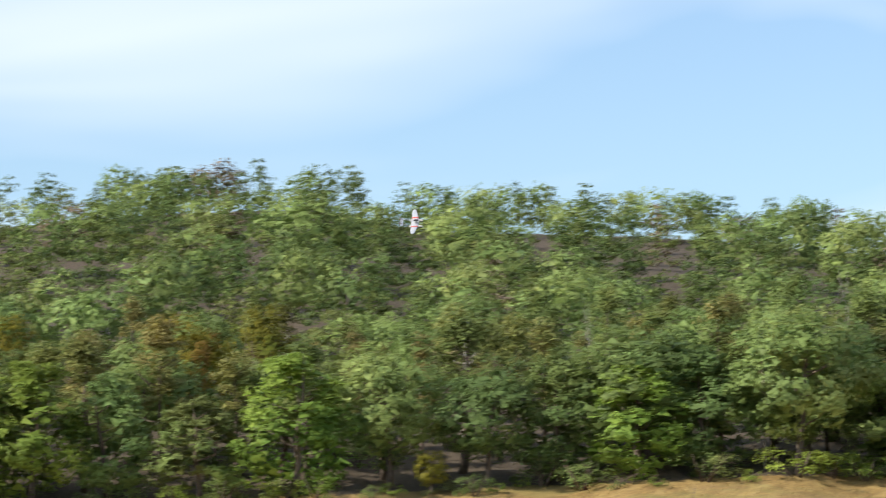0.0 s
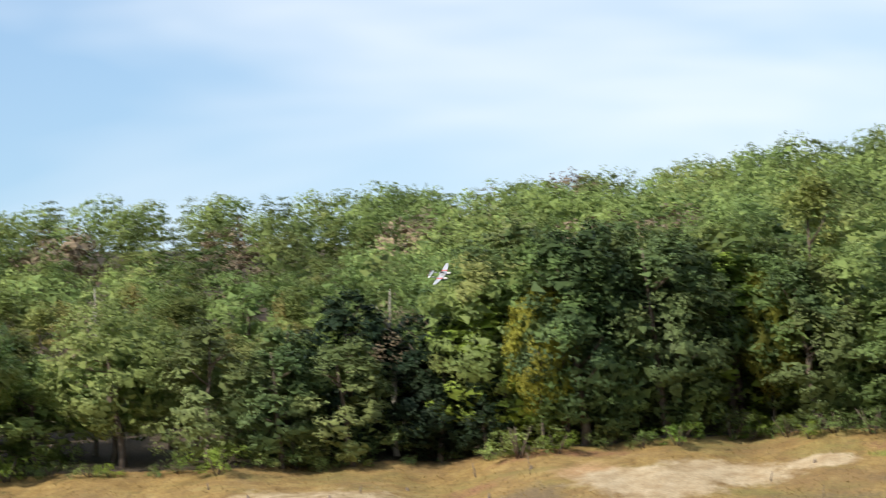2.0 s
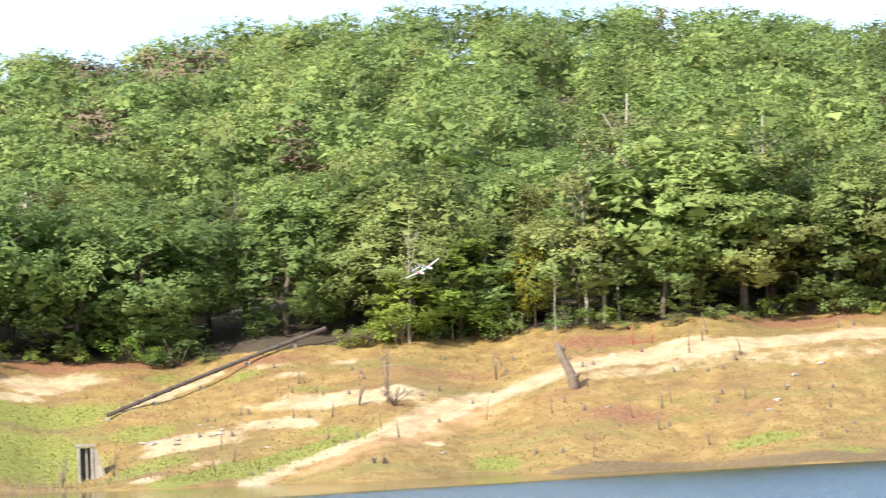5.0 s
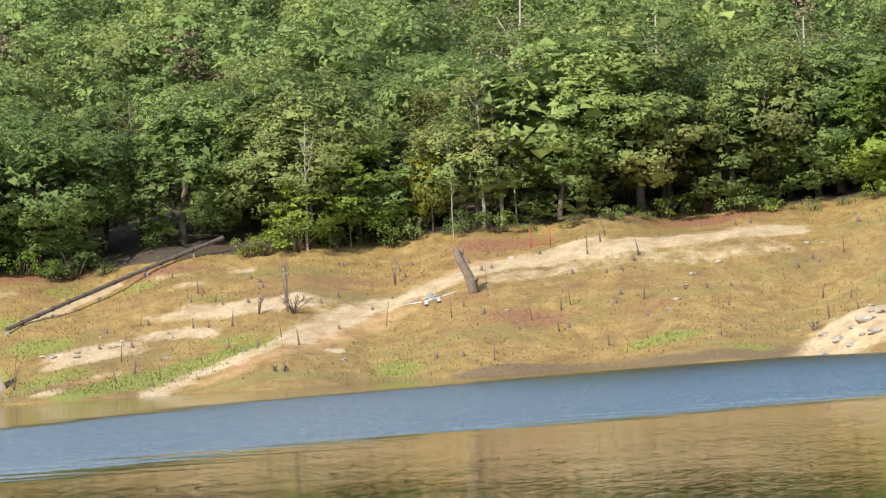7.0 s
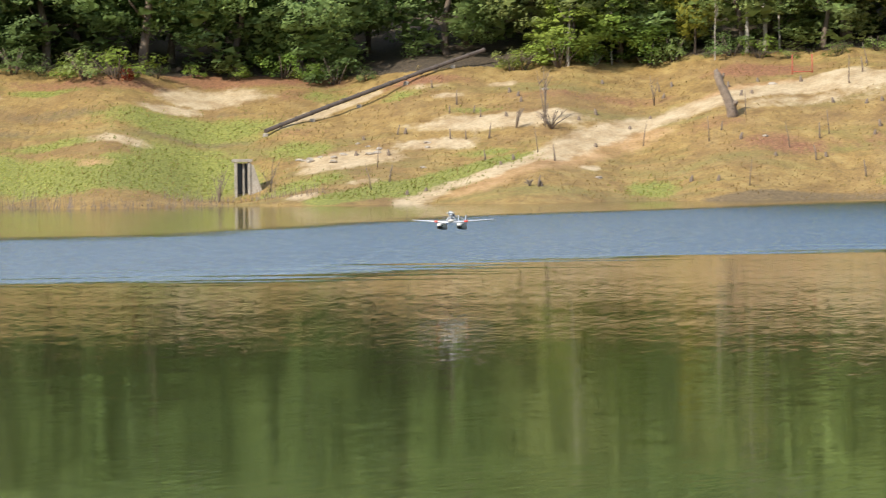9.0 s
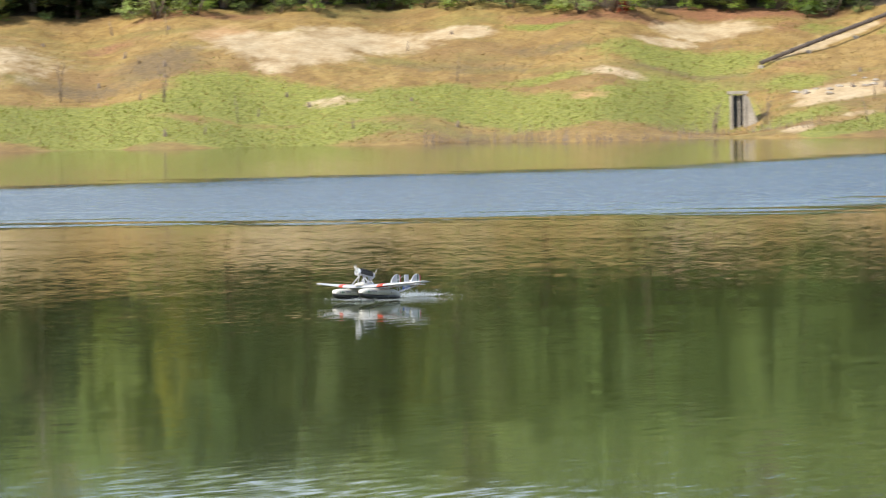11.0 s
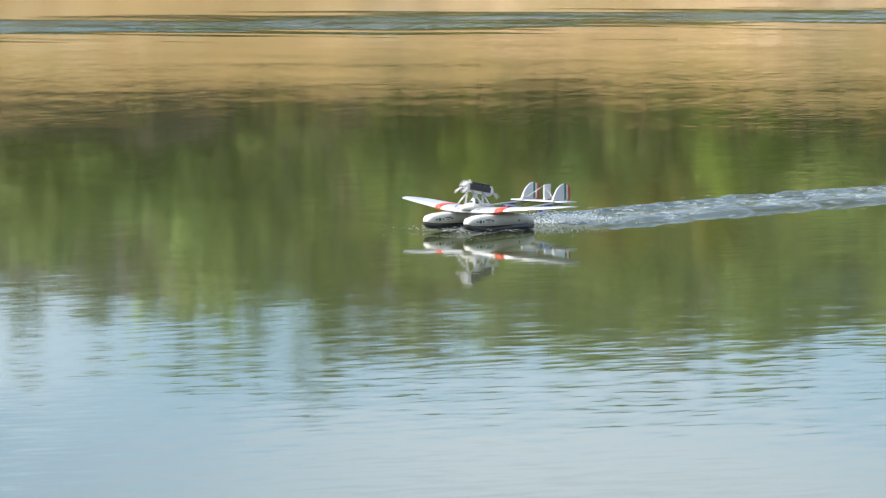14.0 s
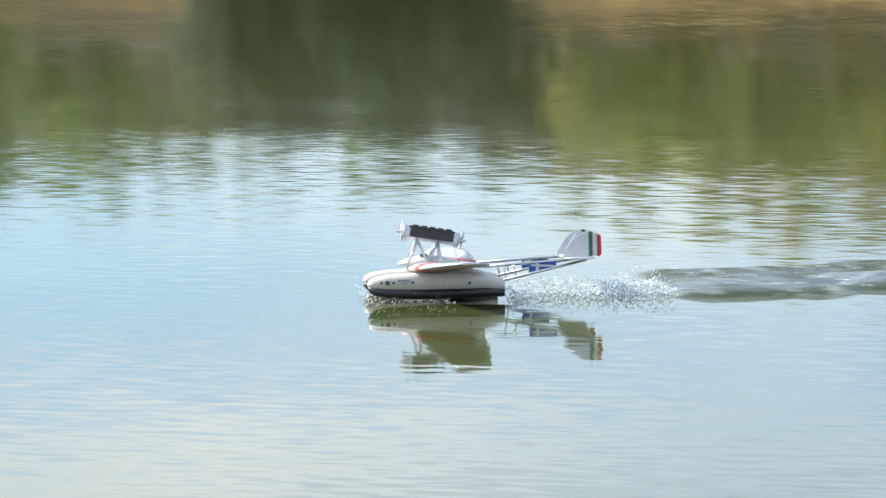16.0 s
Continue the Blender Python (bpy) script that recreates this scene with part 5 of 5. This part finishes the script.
# seconds, x, y, height of the waterline mark, heading, nose up, right wing down
FLIGHT = [
    (0, -72.7, 128.1, 16.35, 66, -2, 52), (0.5, -65.8, 134.0, 16.7, 70, -3, 52), (1, -57.75, 139.9, 15.95, 78, -5, 50), (1.5, -49.15, 142.2, 14.75, 92, -6, 47), (2, -40.5, 144.0, 13.25, 106, -6, 43),
    (2.5, -31.8, 143.2, 11.7, 117, -6, 40), (3, -23.4, 140.8, 10.5, 126, -5, 38), (3.5, -15.75, 135.9, 9.4, 134, -5, 35), (4, -9.9, 130.5, 8.5, 142, -4, 33), (4.5, -4.9, 124.6, 7.95, 150, -4, 31), (5, -0.6, 118.0, 7.3, 157, -5, 28),
    (6.2, 2.4, 101.5, 4.6, 172, -6, 15), (7.5, 1.15, 84.0, 1.77, 183, -3, 4), (8, -0.47, 76.0, 1.02, 187, 0, -7), (9, -2.5, 59.0, 0.85, 188, 2, 0), (10.3, -4.88, 40.0, 0.94, 192, 5, 18), (10.5, -5.42, 37.7, 0.8, 196, 6, 17),
    (10.8, -6.3, 35.4, 0.2, 202, 5, 7), (11, -6.95, 34.1, 0.03, 209, 3, 2), (11.3, -7.8, 32.1, 0.022, 209, 1, 0), (11.5, -8.35, 31.0, 0.022, 208, 0, 0), (12, -9.5, 27.7, 0.022, 204, 0, 0), (12.5, -10.5, 24.9, 0.022, 202, 0, 0), (13, -11.35, 22.5, 0.022, 199, 0, 0),
    (13.5, -12.02, 20.2, 0.022, 195, 0, 0), (14, -12.48, 17.4, 0.02, 187.5, 0.5, 0), (14.5, -12.85, 14.4, 0.018, 184.5, 1.5, 0), (15, -12.9, 11.35, 0.014, 186, 2.5, 0), (15.5, -13.17, 8.66, 0.02, 194, 1, -1), (16, -13.62, 5.4, 0.022, 197.5, -0.5, 3.5)]


def where(t):
    """Place of the model on its way, at t seconds."""
    ts = [r[0] for r in FLIGHT]
    return tuple(float(np.interp(t, ts, [r[k] for r in FLIGHT])) for k in (1, 2, 3, 4))


def foam_heap(seed, count, size, length, width, height):
    """Many small droplets and flecks of broken water, as one mesh of tiny drops."""
    rng = np.random.default_rng(seed)
    verts, faces = [], []
    tri = ((0, 2, 4), (2, 1, 4), (1, 3, 4), (3, 0, 4), (2, 0, 5), (1, 2, 5), (3, 1, 5), (0, 3, 5))
    for i in range(count):
        u = rng.random()
        p = np.array([rng.uniform(-0.5, 0.5) * length, rng.normal() * width * 0.5, abs(rng.normal()) * height * (0.4 + u)])
        s = size * rng.uniform(0.35, 1.3)
        k = len(verts)
        for d in ((1, 0, 0), (-1, 0, 0), (0, 1, 0), (0, -1, 0), (0, 0, 0.8), (0, 0, -0.8)):
            verts.append(tuple(p + np.array(d) * s * rng.uniform(0.6, 1.4)))
        faces += [tuple(k + a for a in f) for f in tri]
    return verts, faces


def wake():
    """Pieces of the wake: each rises as the hulls pass over it, and then lies on the water."""
    pieces = []
    ts = np.concatenate([np.arange(10.96, 16.0, 0.11)])
    rnd = random.Random(12)
    variants = []
    for v in range(4):
        rng = np.random.default_rng(40 + v)
        nx, ny = 12, 25
        L, W = 0.95, 1.15
        verts, faces = [], []
        for i in range(nx):
            for j in range(ny):
                x, y = (i / (nx - 1) - 0.5) * L, (j / (ny - 1) - 0.5) * W
                crest = 0.028 * math.exp(-((abs(y) - 0.36) / 0.07) ** 2) + 0.016 * math.exp(-(y / 0.16) ** 2)
                edge = max(0, abs(y) - 0.46) * 0.35 + 0.05 * (abs(x) / (L / 2)) ** 6
                z = crest + 0.016 * (noise.noise(Vector((x * 5, y * 9, v * 3.3))) + 0.6 * noise.noise(Vector((x * 13, y * 19, v)))) - edge - 0.004
                verts.append((x, y, z))
        for i in range(nx - 1):
            for j in range(ny - 1):
                k = i * ny + j
                faces.append((k, k + ny, k + ny + 1, k + 1))
        variants.append(mesh_of("wave", verts, faces, WAKE, True))
    flecks = []
    for v in range(3):
        verts, faces = foam_heap(60 + v, 46, 0.005, 0.85, 0.5, 0.006)
        flecks.append(mesh_of("foam_fleck", verts, faces, FOAM))
    for i, t in enumerate(ts):
        x, y, z, h = where(float(t))
        ob = new("wake_wave")
        tagged(ob, "low churned wave of the wake with foam flecks on it", "wake", "wake behind the model")
        w = new("wave", variants[i % 4])
        w.parent = ob
        f = new("foam", flecks[i % 3])
        f.parent = ob
        tagged(f, kind="stuff")
        f.matrix_basis = pose(0, 0, 0.018)
        pieces.append((ob, float(t), x, y, 90 - h + rnd.uniform(-4, 4)))
    return pieces


WAKE = bpy.data.materials.new("churned_water")
WAKE.use_nodes = True
kt = WAKE.node_tree
kb = kt.nodes["Principled BSDF"]
kn = noise_tex(kt, stretched(kt, position(kt), (9, 9, 20)), 1.0, 4, 0.65)
kt.links.new(ramp(kt, kn.outputs["Fac"], [(0.54, (0.045, 0.06, 0.03)), (0.85, (0.42, 0.48, 0.48))]), kb.inputs["Base Color"])
kb.inputs["Roughness"].default_value = 0.12
kb.inputs["IOR"].default_value = 1.333
kbump = node(kt, "ShaderNodeBump", Strength=0.3, Distance=0.02, Height=kn.outputs["Fac"])
kt.links.new(kbump.outputs[0], kb.inputs["Normal"])
PIECES = wake()


def spray(name, label, seed, count, size, length, width, height):
    verts, faces = foam_heap(seed, count, size, length, width, height)
    return tagged(new(name, mesh_of(name, verts, faces, FOAM)), label, "spray", kind="stuff")


BOW = spray("bow_spray", "white droplets thrown up under the hull bows", 1, 700, 0.0028, 0.36, 0.36, 0.012)
STERN = spray("stern_spray", "white spray thrown up behind the hull sterns", 2, 2200, 0.0036, 0.66, 0.3, 0.02)


def motions():
    walk(PLANE, [(t, pose(x, y, z, bank, -up, 90 - head)) for t, x, y, z, head, up, bank in FLIGHT])
    for prop, hub, sgn in PROPS:
        walk(prop, [(k / 30, hub @ pose(0, 0, 0, sgn * 77.0 * k, 0, 0)) for k in range(481)])
    for thing, ahead in ((BOW, 0.12), (STERN, -0.62)):
        rows = []
        for t, x, y, z, head, up, bank in FLIGHT:
            a = radians(head)
            deep = 0.01 if t >= 11 else -0.7
            rows.append((t, pose(x + ahead * math.sin(a), y + ahead * math.cos(a), deep, 0, 0, 90 - head)))
        walk(thing, rows)
    for ob, t, x, y, turn in PIECES:
        lag = t + 0.17
        walk(ob, [(0, pose(x, y, -0.35, 0, 0, turn)), (max(lag - 0.1, 0.1), pose(x, y, -0.3, 0, 0, turn)), (lag, pose(x, y, 0.004, 0, 0, turn)), (lag + 1.2, pose(x, y, -0.004, 0, 0, turn)), (17.5, pose(x, y, -0.012, 0, 0, turn))])


motions()
